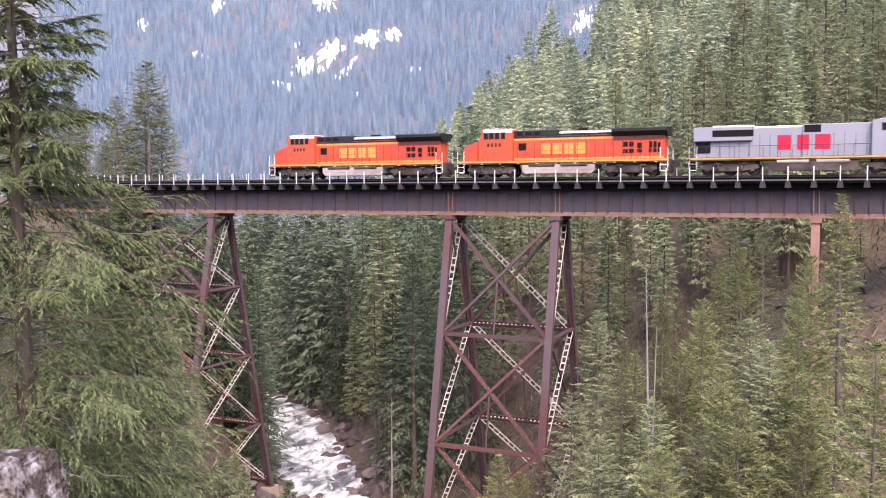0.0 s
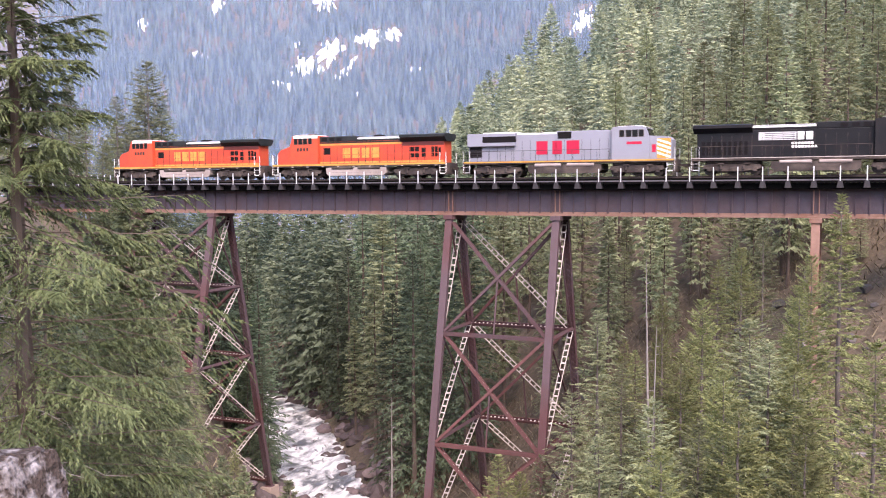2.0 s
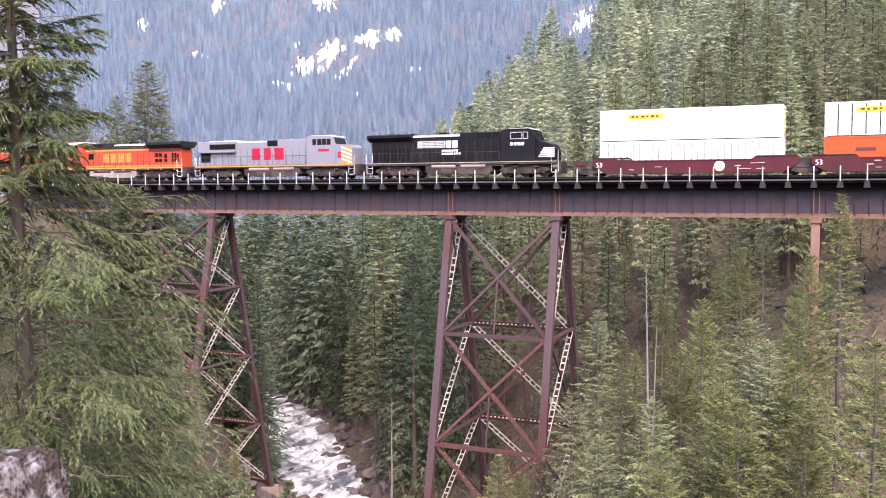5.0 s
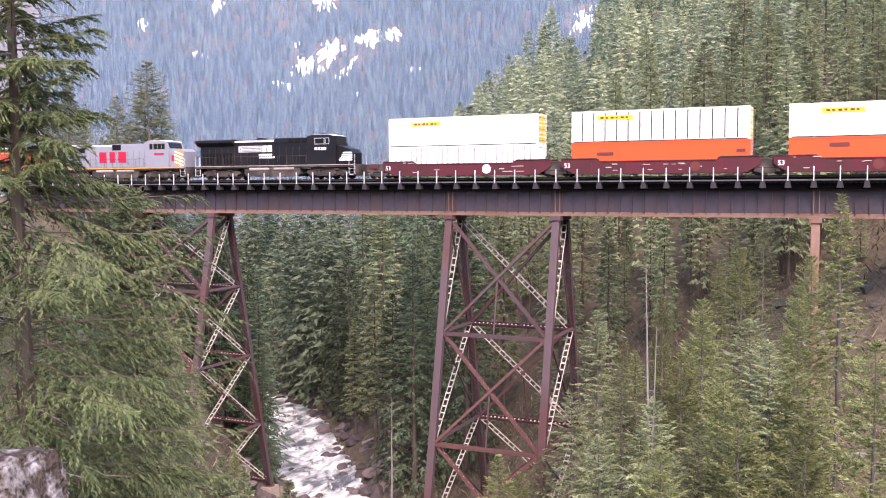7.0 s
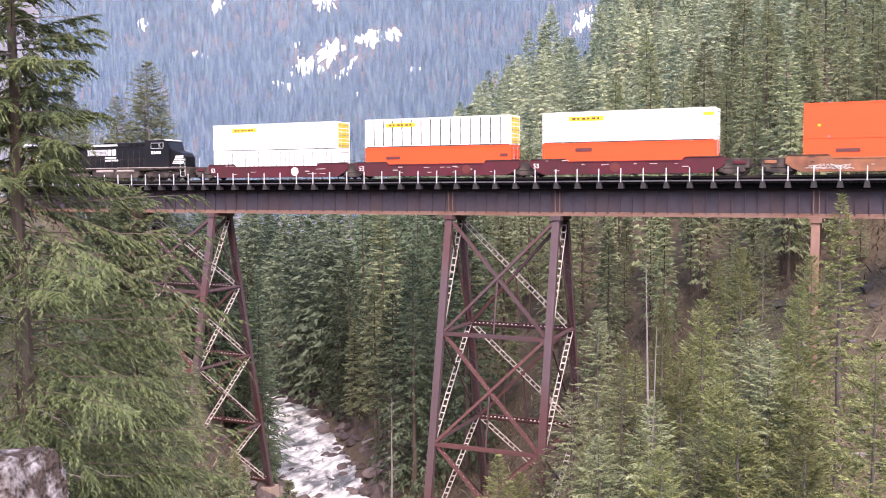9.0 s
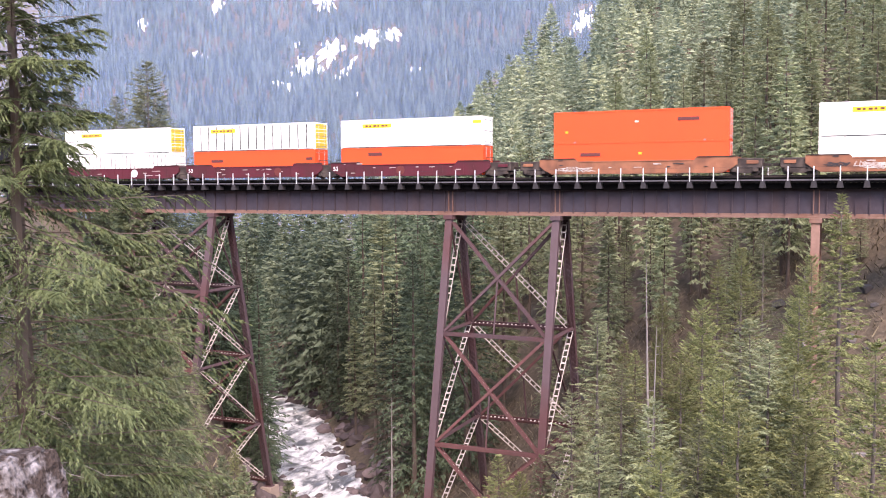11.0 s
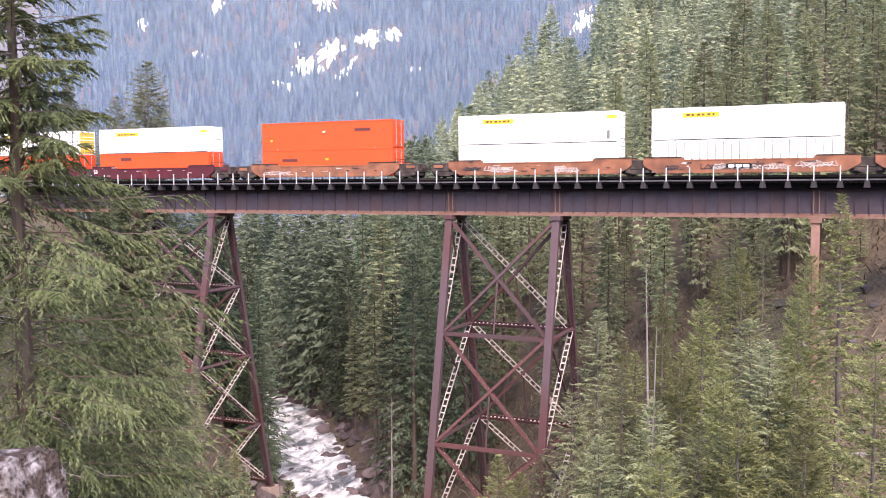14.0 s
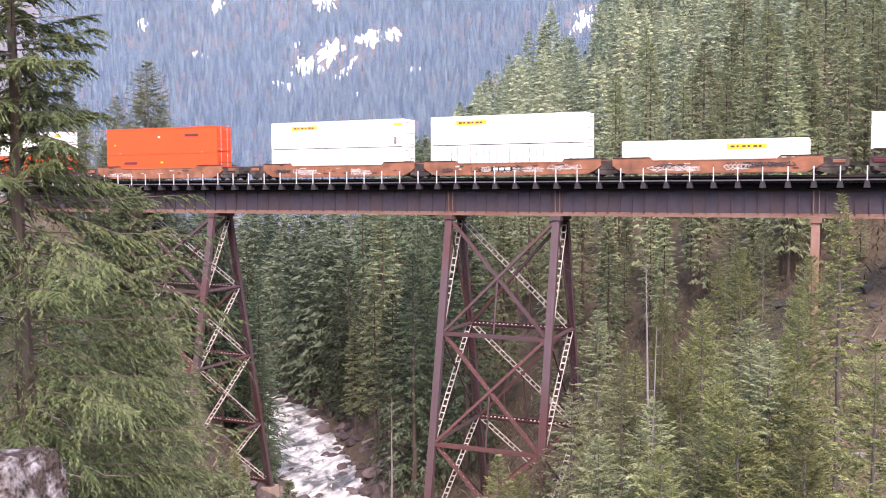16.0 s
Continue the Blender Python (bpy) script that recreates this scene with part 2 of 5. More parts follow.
def ground(x, y):
    x, y = np.asarray(x, float), np.asarray(y, float)
    d = river_gap(x, y)
    east = np.interp(d, [0, 4.5, 6, 13, 21, 40, 55, 100, 200, 400, 900], [-42.5, -41.8, -40.2, -37, -30, -14, -4, 24, 86, 190, 330])
    west = np.interp(-d, [0, 4.5, 6, 9, 15, 22, 27, 31, 38, 60, 120, 400], [-42.5, -41.8, -40.2, -38.6, -28, -15.5, -8.5, -4.6, -2.0, 0, 8, 60])
    up = -0.652 * (x + 62.5) + 0.758 * (y - 15)
    # the side valley opens to the north-west
    turn = np.degrees(np.arctan2(-x, np.maximum(y + 86.6, 1e-3)))
    mouth = 1 / (1 + np.exp(-np.clip((turn - 28.5) / 1.0, -40, 40))) / (1 + np.exp(-np.clip((y - 62) / 7, -40, 40)))
    fade = np.maximum(1 / (1 + np.exp(-np.clip((up - 205) / 22, -40, 40))), mouth)
    low = -34 + 0.012 * np.abs(d)
    fade_w = 1 / (1 + np.exp(-np.clip((up - 75) / 12, -40, 40)))
    east = np.where(y > 62, np.minimum(east, np.maximum(crest(x, y) - 19, low)), east)
    z = np.where(d > 0, east * (1 - fade) + np.minimum(east, low) * fade, west * (1 - fade_w) + np.minimum(west, low) * fade_w)
    s = -0.5 * x + 0.866 * (y + 86.6)
    mount = 0.52 * (s - 610) + 26 * wave(x, y, 0.012, 5) + 9 * wave(x, y, 0.035, 8)
    z = np.where(s > 450, np.maximum(z, mount), z)
    rough = np.clip((np.abs(d) - 5) / 12, 0, 1)
    z = z + rough * (0.9 * wave(x, y, 0.16, 1) + 0.35 * wave(x, y, 0.55, 2))
    return np.clip(z, -45, 520)


def ground_z(x, y):
    return float(ground(np.array([x]), np.array([y]))[0])


def build_ground():
    n = 300
    u = np.linspace(-1, 1, n)
    gx = -30 + 14 * np.sinh(u * 5.75)
    gy = 5 + 14 * np.sinh(u * 5.75)
    X, Y = np.meshgrid(gx, gy)
    Z = ground(X, Y)
    V = np.stack([X, Y, Z], -1).reshape(-1, 3)
    i = np.arange(n * n).reshape(n, n)
    Q = np.stack([i[:-1, :-1], i[:-1, 1:], i[1:, 1:], i[1:, :-1]], -1).reshape(-1, 4)
    me = bpy.data.meshes.new("ground")
    me.from_pydata(V.tolist(), [], Q.tolist())
    me.polygons.foreach_set("use_smooth", [True] * len(me.polygons))
    m = mat("forest_floor", (0.115, 0.086, 0.062), 0.95, 0, 0.8, 2.2, (0.05, 0.042, 0.030), 0.5, 0.8, 1.0)
    me.materials.append(m)
    tagged(new("ground", me), "brown forest floor with dead needles, moss and stones", "ground", kind="structure")


def build_river():
    pts = RIVER[1:12]
    seg = np.hypot(*np.diff(pts, axis=0).T)
    s = np.concatenate([[0], np.cumsum(seg)])
    t = np.concatenate([np.arange(0, 180, 3.0), np.arange(180, s[-1], 0.5)])
    cx, cy = np.interp(t, s, pts[:, 0]), np.interp(t, s, pts[:, 1])
    k = np.ones(9) / 9
    cx[8:-8], cy[8:-8] = np.convolve(cx, k, "same")[8:-8], np.convolve(cy, k, "same")[8:-8]
    dx, dy = np.gradient(cx), np.gradient(cy)
    L = np.hypot(dx, dy)
    w = np.linspace(-6.2, 6.2, 42)
    X = cx[:, None] - (dy / L)[:, None] * w
    Y = cy[:, None] + (dx / L)[:, None] * w
    Z = -40.9 + 0.30 * wave(X, Y, 1.1, 3) + 0.16 * wave(X, Y, 2.6, 4) + 0.012 * (np.clip(Y, -60, 120) - 15)
    n, m = X.shape
    i = np.arange(n * m).reshape(n, m)
    Q = np.stack([i[:-1, :-1], i[:-1, 1:], i[1:, 1:], i[1:, :-1]], -1).reshape(-1, 4)
    me = bpy.data.meshes.new("river")
    me.from_pydata(np.stack([X, Y, Z], -1).reshape(-1, 3).tolist(), [], Q.tolist())
    me.polygons.foreach_set("use_smooth", [True] * len(me.polygons))
    mt = bpy.data.materials.new("white_water")
    mt.use_nodes = True
    t_, b = mt.node_tree, mt.node_tree.nodes["Principled BSDF"]
    co = t_.nodes.new("ShaderNodeTexCoord")
    mp = t_.nodes.new("ShaderNodeMapping")
    mp.inputs["Rotation"].default_value = (0, 0, radians(40.7))
    mp.inputs["Scale"].default_value = (1.0, 0.45, 1.0)
    nz = t_.nodes.new("ShaderNodeTexNoise")
    nz.inputs["Scale"].default_value, nz.inputs["Detail"].default_value, nz.inputs["Roughness"].default_value = 0.5, 7, 0.62
    t_.links.new(co.outputs["Object"], mp.inputs["Vector"])
    t_.links.new(mp.outputs[0], nz.inputs["Vector"])
    rp = t_.nodes.new("ShaderNodeValToRGB")
    rp.color_ramp.elements[0].position, rp.color_ramp.elements[0].color = 0.41, (0.10, 0.105, 0.115, 1)
    rp.color_ramp.elements[1].position, rp.color_ramp.elements[1].color = 0.60, (0.80, 0.79, 0.80, 1)
    t_.links.new(nz.outputs["Fac"], rp.inputs[0])
    t_.links.new(rp.outputs[0], b.inputs["Base Color"])
    b.inputs["Roughness"].default_value = 0.35
    bp = t_.nodes.new("ShaderNodeBump")
    bp.inputs["Strength"].default_value, bp.inputs["Distance"].default_value = 0.5, 0.3
    t_.links.new(nz.outputs["Fac"], bp.inputs["Height"])
    t_.links.new(bp.outputs[0], b.inputs["Normal"])
    me.materials.append(mt)
    tagged(new("river_water", me), "foaming white rapids over dark stony water", "river", kind="structure")


build_ground()
build_river()


# ---- trees ----
def blade_mesh(name, V, material, tone=None):
    """A mesh of separate faces, three or four corners each."""
    n, c = V.shape[:2]
    me = bpy.data.meshes.new(name)
    me.vertices.add(c * n)
    me.vertices.foreach_set("co", np.ascontiguousarray(V, dtype=np.float32).ravel())
    me.loops.add(c * n)
    me.loops.foreach_set("vertex_index", np.arange(c * n, dtype=np.int32))
    me.polygons.add(n)
    me.polygons.foreach_set("loop_start", np.arange(0, c * n, c, dtype=np.int32))
    me.update(calc_edges=True)
    me.materials.append(material)
    if tone is not None:
        me.attributes.new("tone", "FLOAT", "FACE").data.foreach_set("value", np.ascontiguousarray(tone, dtype=np.float32))
    return me


def blades(P, D, S):
    """Needle sprays: from P along D to a point, S to either side at the foot."""
    return np.stack([P + S, P - S, P + D], 1)


def trunk_bm(H, r0, seed, n=8, rings=12, lean=0.0, top=0.98):
    rnd = random.Random(seed)
    bm = bmesh.new()
    prev = None
    for i in range(rings + 1):
        t = i / rings * top
        rr = r0 * (1 - t) ** 0.85 * (1.25 if i == 0 else 1.0) + 0.012
        ox, oy = lean * t * H + rnd.uniform(-1, 1) * r0 * 0.15, rnd.uniform(-1, 1) * r0 * 0.15
        ring = [bm.verts.new((ox + rr * math.cos(k * 6.2832 / n) * rnd.uniform(0.9, 1.1), oy + rr * math.sin(k * 6.2832 / n) * rnd.uniform(0.9, 1.1),
                              H * t - (0.6 if i == 0 else 0))) for k in range(n)]
        if prev:
            for k in range(n):
                bm.faces.new((prev[k], prev[(k + 1) % n], ring[(k + 1) % n], ring[k]))
        prev = ring
    bm.faces.new(prev)
    return bm


def limb_quads(limbs, thick, steps=3, reach=0.92, share_=1.0, seed=0):
    """Thin three-sided limbs along the branch lines, as quads."""
    er, z0, L, a, b = limbs
    rnd = np.random.RandomState(seed)
    keep = rnd.rand(len(L)) < share_
    er, z0, L, a, b = er[keep], z0[keep], L[keep], a[keep], b[keep]
    out = []
    up = np.array([0, 0, 1.0])
    et = np.stack([-er[:, 1], er[:, 0], 0 * L], -1)
    def at_(s):
        return er * (L * s)[:, None] + up * (z0 + L * (a * s - b * s * s))[:, None]
    for i in range(steps):
        s0, s1 = i / steps * reach, (i + 1) / steps * reach
        p, q = at_(s0), at_(s1)
        w0, w1 = thick * (1 - s0 * 0.85) * np.clip(L / 3, 0.3, 1), thick * (1 - s1 * 0.85) * np.clip(L / 3, 0.3, 1)
        for ang in (0, 2.09, 4.19):
            def off(an, w):
                return et * (np.cos(an) * w)[:, None] + up * (np.sin(an) * w)[:, None]
            out.append(np.stack([p + off(ang, w0), p + off(ang + 2.09, w0), q + off(ang + 2.09, w1), q + off(ang, w1)], 1))
    return np.concatenate(out)


TRUNK_MESH = {}


def spray_crown(seed, H, R, c0, n, sec, ter, twig, wide=0.16, low=-0.15, high=0.5, droop=0.12, hang=0.45, ragged=0.4, fan=0.34, shape=0.85, bare=0.3, outline=None,
                four=False, spread=1.0, turn=0.15, thin=0.0):
    """A crown of flat sprays: branches round the stem, side shoots in a fan on each, twigs with needles on each shoot.
    outline: the crown's radius at heights over the foot; turn: where the branches begin to rise; thin: the share of upper branches left out. Gives the twigs, a tone for each, and the limbs' lines."""
    r = np.random.RandomState(seed)
    u = np.clip((np.arange(n) + r.uniform(-1.5, 2.5, n)) / n, 0, 0.99)
    if thin:
        u = u[(u < 0.58) | (r.rand(n) > thin)]
        n = len(u)
    az = np.arange(n) * 2.39996 + r.uniform(-0.5, 0.5, n)
    z0 = H * (c0 + (1 - c0) * u)
    if outline:
        full = np.interp(z0, [p[0] for p in outline], [p[1] for p in outline])
    else:
        full = R * (1 - u) ** shape * (0.7 + 0.3 * np.clip(u * 7, 0, 1)) * (1 + 0.16 * np.sin(az * 2 + seed) * np.sin(u * 11 + seed * 1.7))
    L = full * (1 - ragged * r.rand(n) ** 1.3) + 0.015 * R
    a = low + (high - low) * np.clip((u - turn) / (0.95 - turn), 0, 1) + r.uniform(-0.28, 0.28, n)
    b = droop * (1 - 0.5 * u) * r.uniform(0.5, 1.5, n)
    er = np.stack([np.cos(az), np.sin(az), 0 * az], -1)
    et = np.stack([-np.sin(az), np.cos(az), 0 * az], -1)
    up = np.array([0, 0, 1.0])

    def unit(v):
        return v / (np.linalg.norm(v, axis=-1, keepdims=True) + 1e-9)
    s = np.clip(bare + (1 - bare) * (np.arange(sec) + r.uniform(0.1, 1.0, (n, sec))) / sec, 0.05, 1.0)
    Lb, ab, bb = L[:, None], a[:, None], b[:, None]
    P = er[:, None] * (Lb * s)[..., None] + up * (z0[:, None] + Lb * (ab * s - bb * s * s))[..., None]
    T = unit(er[:, None] + up * (ab - 2 * bb * s)[..., None])
    side = np.where(np.arange(sec) % 2 == 0, 1.0, -1.0)[None]
    phi = r.uniform(0.55, 1.15, (n, sec)) * (1 - 0.85 * s ** 4) * side
    drop = hang * r.uniform(0.2, 1.3, (n, sec)) * (1 - 0.6 * u)[:, None]
    D = unit(T * np.cos(phi)[..., None] + et[:, None] * np.sin(phi)[..., None] - up * drop[..., None])
    slender = np.clip(full / R * 3.6, 0.25, 1)[:, None]
    l2 = (fan * Lb * np.clip(1.02 - s, 0, 1) ** 0.6 + (0.35 * twig + 0.05 * R) * slender) * r.uniform(0.55, 1.15, (n, sec))
    slender = np.repeat(np.clip(slender, 0.6, 1), sec)
    clump = 0.55 * r.rand(n)[:, None] + 0.45 * r.rand(n, sec)
    P, D, l2, clump, sag = P.reshape(-1, 3), D.reshape(-1, 3), l2.reshape(-1), clump.reshape(-1), drop.reshape(-1) * 0.6
    m = len(P)
    q = (np.arange(ter) + r.uniform(0.1, 1.0, (m, ter))) / ter
    N = P[:, None] + D[:, None] * (l2[:, None] * q)[..., None] - up * (sag[:, None] * l2[:, None] * q * q)[..., None]
    T2 = unit(D[:, None] - up * (2 * sag[:, None] * q)[..., None])
    flat = unit(np.cross(D, up))
    sd = np.where(np.arange(ter) % 2 == 0, 1.0, -1.0)[None]
    ph = spread * r.uniform(0.35, 1.0, (m, ter)) * (1 - 0.8 * q ** 3) * sd
    B = unit(T2 * np.cos(ph)[..., None] + flat[:, None] * np.sin(ph)[..., None] - up * r.uniform(-0.12, 0.35, (m, ter))[..., None])
    ln = twig * slender[:, None] * r.uniform(0.55, 1.25, (m, ter)) * (1.15 - 0.45 * q)
    f2 = unit(np.cross(B, up))
    n2 = unit(np.cross(f2, B))
    roll = r.normal(0, 1.0, (m, ter))
    S = (f2 * np.cos(roll)[..., None] + n2 * np.sin(roll)[..., None]) * (ln * wide)[..., None]
    B = B * ln[..., None]
    N, B, S = N.reshape(-1, 3), B.reshape(-1, 3), S.reshape(-1, 3)
    V = np.stack([N, N + B * 0.45 + S, N + B, N + B * 0.45 - S], 1) if four else blades(N, B, S)
    tone = np.repeat(clump, ter)
    k = 12
    an, z = np.arange(k) * 2.4, H * (1 - 0.035 * np.arange(k) / k)
    tip = np.stack([0 * z, 0 * z, z - twig * 0.4], -1)
    tb = np.stack([np.cos(an) * 0.5, np.sin(an) * 0.5, 1 + 0 * an], -1) * twig * 0.9
    ts = np.stack([-np.sin(an), np.cos(an), 0 * an], -1) * twig * 0.12
    V = np.concatenate([V, np.stack([tip, tip + tb * 0.45 + ts, tip + tb, tip + tb * 0.45 - ts], 1) if four else blades(tip, tb, ts)])
    return V, np.concatenate([tone, np.full(k, 0.8)]), (er, z0, L, a, b)


def spray_kind(key, seed, H, R, c0, n, sec, ter, twig, material, limb=0.0, trunk_r=None, bark="bark", **kw):
    """One kind of tree with a crown of sprays, its meshes shared by all trees of that kind."""
    V, tone, limbs = spray_crown(seed, H, R, c0, n, sec, ter, twig, **kw)
    cm = blade_mesh("crown_" + key, V, material, tone)
    tb = trunk_bm(H, trunk_r or H * 0.011, seed)
    tm = bpy.data.meshes.new("trunk_" + key)
    bmesh.ops.recalc_face_normals(tb, faces=tb.faces)
    tb.to_mesh(tm)
    tb.free()
    tm.materials.append(M[bark])
    lm = blade_mesh("limbs_" + key, limb_quads(limbs, limb, 3, 0.95, 0.9), M[bark]) if limb else None
    TRUNK_MESH[key] = (cm, tm, lm, H, V)


def plant(key, x, y, height, label, group, name="conifer_tree", spin=None, slim=1.0):
    cm, tm, lm, H, _ = TRUNK_MESH[key]
    e = thing(name, label, "tree", (x, y, ground_z(x, y) - 0.15), group)
    k = height / H
    e.scale = (k * slim, k * slim, k)
    e.rotation_euler = (0, 0, random.uniform(0, 6.28) if spin is None else spin)
    share("trunk", tm, e)
    share("crown", cm, e)
    if lm:
        tagged(share("branchwork", lm, e), kind="stuff")
    return e


spray_kind("fir_a", 11, 27, 4.6, 0.06, 340, 5, 4, 0.48, F_DARK, wide=0.22, low=-0.25, high=0.6, droop=0.15, hang=0.2, ragged=0.42, shape=0.74, fan=0.22, bare=0.45)
spray_kind("fir_b", 12, 27, 3.8, 0.10, 320, 5, 4, 0.46, F_DARK, wide=0.22, low=-0.3, high=0.55, droop=0.18, hang=0.22, ragged=0.5, shape=0.74, fan=0.22, bare=0.45)
spray_kind("fir_c", 13, 27, 4.9, 0.04, 350, 5, 4, 0.48, F_DARK, wide=0.22, low=-0.2, high=0.6, droop=0.15, hang=0.2, ragged=0.42, shape=0.78, fan=0.22, bare=0.45)
spray_kind("pine_a", 21, 25, 3.2, 0.22, 250, 5, 4, 0.55, F_HILL, wide=0.19, low=-0.05, high=0.7, hang=0.2, ragged=0.55, shape=0.7, bare=0.4)
spray_kind("pine_b", 22, 25, 3.0, 0.34, 220, 5, 4, 0.55, F_HILL, wide=0.19, low=-0.05, high=0.6, hang=0.2, ragged=0.6, shape=0.7, bare=0.4)
spray_kind("pine_c", 23, 25, 3.8, 0.12, 260, 5, 4, 0.58, F_HILL, wide=0.19, low=-0.1, high=0.6, hang=0.25, ragged=0.5, shape=0.7, bare=0.4)


def scatter(seed, count, xr, yr, gap, keep):
    """Random places at least gap apart, for which keep(x, y) holds."""
    r = np.random.RandomState(seed)
    got = np.zeros((0, 2))
    for _ in range(count):
        p = np.array([r.uniform(*xr), r.uniform(*yr)])
        if not keep(*p):
            continue
        if len(got) and np.min(np.hypot(*(got - p).T)) < gap:
            continue
        got = np.vstack([got, p])
    return got


def bank_ok(x, y):
    d = float(river_gap(x, y))
    if y < 13 or abs(d) < 6.8:
        return False
    a = math.degrees(math.atan2(-x, y + 86.6))
    return -4 < a < 50


def forest_bank():
    far_stuff = []
    near = scatter(3, 4200, (-170, 60), (12, 150), 4.9, bank_ok)
    order = np.argsort(np.hypot(near[:, 0], near[:, 1] + 86.6))
    rnd = random.Random(9)
    for i, k in enumerate(order):
        x, y = near[k]
        d = float(river_gap(x, y))
        a = math.degrees(math.atan2(-x, y + 86.6))
        dark = d < 46 and x < -22 and a > 21.8
        key = rnd.choice(["fir_a", "fir_b", "fir_c"]) if dark and rnd.random() < 0.85 else rnd.choice(["pine_a", "pine_b", "pine_c"])
        h = rnd.uniform(17, 35) if dark else rnd.uniform(15, 27)
        if a < 21.8 and y < 45 and (rnd.random() < 0.5 or y < 20):
            h = rnd.uniform(5, 12)
            key = rnd.choice(["pine_c", "pine_a"])
        if a < 42.5 and (d < 0 or (a > 27.0 and y > 62)):
            h = min(h, -2.5 + rnd.uniform(-4, 1.5) - ground_z(x, y))
            if h < 5:
                continue
        if d < 0 and a > 38:
            dark, key, h = False, rnd.choice(["pine_c", "pine_a"]), rnd.uniform(13, 19)
        if d > 0 and y > 40:
            h = min(h, float(crest(x, y)) * rnd.uniform(0.8, 1.06) - ground_z(x, y))
            if h < 6:
                continue
        lab = "tall dark green fir on the steep river bank" if dark else "slender olive green pine on the wooded slope"
        if i >= 125:
            key = rnd.choice(["hill_a", "hill_b", "hill_d"]) if not dark and a < 25 else "hill_c"
        if i < 125:
            plant(key, x, y, h, lab, "trees behind the bridge", spin=rnd.uniform(0, 6.28))
        else:
            if rnd.random() < 0.72:
                far_stuff.append((key, x, y, h))
    return far_stuff


def joined(name, rows, label):
    """Trees too many to count, as one object per kind of needle."""
    by = {}
    rnd = np.random.RandomState(4)
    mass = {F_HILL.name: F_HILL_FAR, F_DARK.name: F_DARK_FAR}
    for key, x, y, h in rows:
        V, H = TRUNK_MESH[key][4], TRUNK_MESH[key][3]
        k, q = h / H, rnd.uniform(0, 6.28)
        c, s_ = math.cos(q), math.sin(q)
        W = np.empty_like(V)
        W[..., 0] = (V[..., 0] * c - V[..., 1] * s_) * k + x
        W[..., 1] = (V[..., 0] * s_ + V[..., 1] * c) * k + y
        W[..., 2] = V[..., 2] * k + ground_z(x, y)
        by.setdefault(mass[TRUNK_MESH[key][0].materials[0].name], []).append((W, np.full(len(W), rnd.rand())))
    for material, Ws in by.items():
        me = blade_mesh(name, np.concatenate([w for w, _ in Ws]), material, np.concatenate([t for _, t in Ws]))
        tagged(new(name, me), label, "forest", kind="stuff")


def hill_ok(x, y):
    d, a = float(river_gap(x, y)), math.degrees(math.atan2(-x, y + 86.6))
    up = -0.652 * (x + 62.5) + 0.758 * (y - 15)
    return d > 9 and -3 < a < 29 and up < 300 and y >= 150 and ground_z(x, y) < 0.225 * math.hypot(x, y + 86.6)


spray_kind("hill_a", 31, 25, 4.0, 0.10, 150, 4, 2, 1.05, F_HILL, wide=0.24, low=-0.1, high=0.7, hang=0.2, ragged=0.5, shape=0.72, bare=0.45, fan=0.24)
spray_kind("hill_b", 32, 25, 4.7, 0.05, 160, 4, 2, 1.1, F_HILL, wide=0.24, low=-0.15, high=0.6, hang=0.3, ragged=0.4, shape=0.72, bare=0.45, fan=0.24)
spray_kind("hill_c", 33, 25, 4.5, 0.06, 160, 4, 2, 1.1, F_DARK, wide=0.24, low=-0.2, high=0.55, hang=0.3, ragged=0.45, shape=0.72, bare=0.45, fan=0.24)
spray_kind("hill_d", 34, 25, 3.6, 0.22, 140, 4, 2, 1.0, F_HILL, wide=0.24, low=-0.05, high=0.6, hang=0.2, ragged=0.6, shape=0.72, bare=0.45, fan=0.24)


WEST_FAR = []


def west_bank():
    """Trees of the west bank upstream, whose tips stay below the deck."""
    got = scatter(17, 1500, (-135, -62), (13, 100), 3.0, lambda x, y: -24 < float(river_gap(x, y)) < -6.2)
    r = random.Random(31)
    for x, y in got[:115]:
        gz, d = ground_z(x, y), -float(river_gap(x, y))
        h = min(r.uniform(14, 26) if d > 9 else r.uniform(10, 17), -3.0 - r.uniform(0, 5) - gz)
        if h > 4 and y > 40:
            WEST_FAR.append(("hill_c", x, y, h))
        elif h > 4:
            plant(r.choice(["fir_a", "fir_b", "fir_c", "pine_a"]), x, y, h, "grey-green fir leaning over the west bank", "west bank trees", spin=r.uniform(0, 6.28))


west_bank()
for x, y, h in ((-99.5, 51.0, 13.5), (-103.0, 57.0, 15.0), (-98.0, 46.5, 11.0), (-107.0, 62.0, 16.0), (-112.0, 68.0, 16.0)):
    plant("fir_c", x, y, h, "broad fir overhanging the rapids from the west bank", "west bank trees", slim=1.2)
rest = forest_bank() + WEST_FAR
hill = scatter(5, 2600, (-330, 60), (150, 380), 6.0, hill_ok)
hr = random.Random(2)
rest += [(hr.choice(["hill_a", "hill_b", "hill_d", "hill_c"]), x, y, max(6.0, min(hr.uniform(17, 28), float(crest(x, y)) * hr.uniform(0.86, 1.06) - ground_z(x, y)))) for x, y in hill]
joined("hillside_forest", rest, "dense olive green conifers covering the steep hillside")

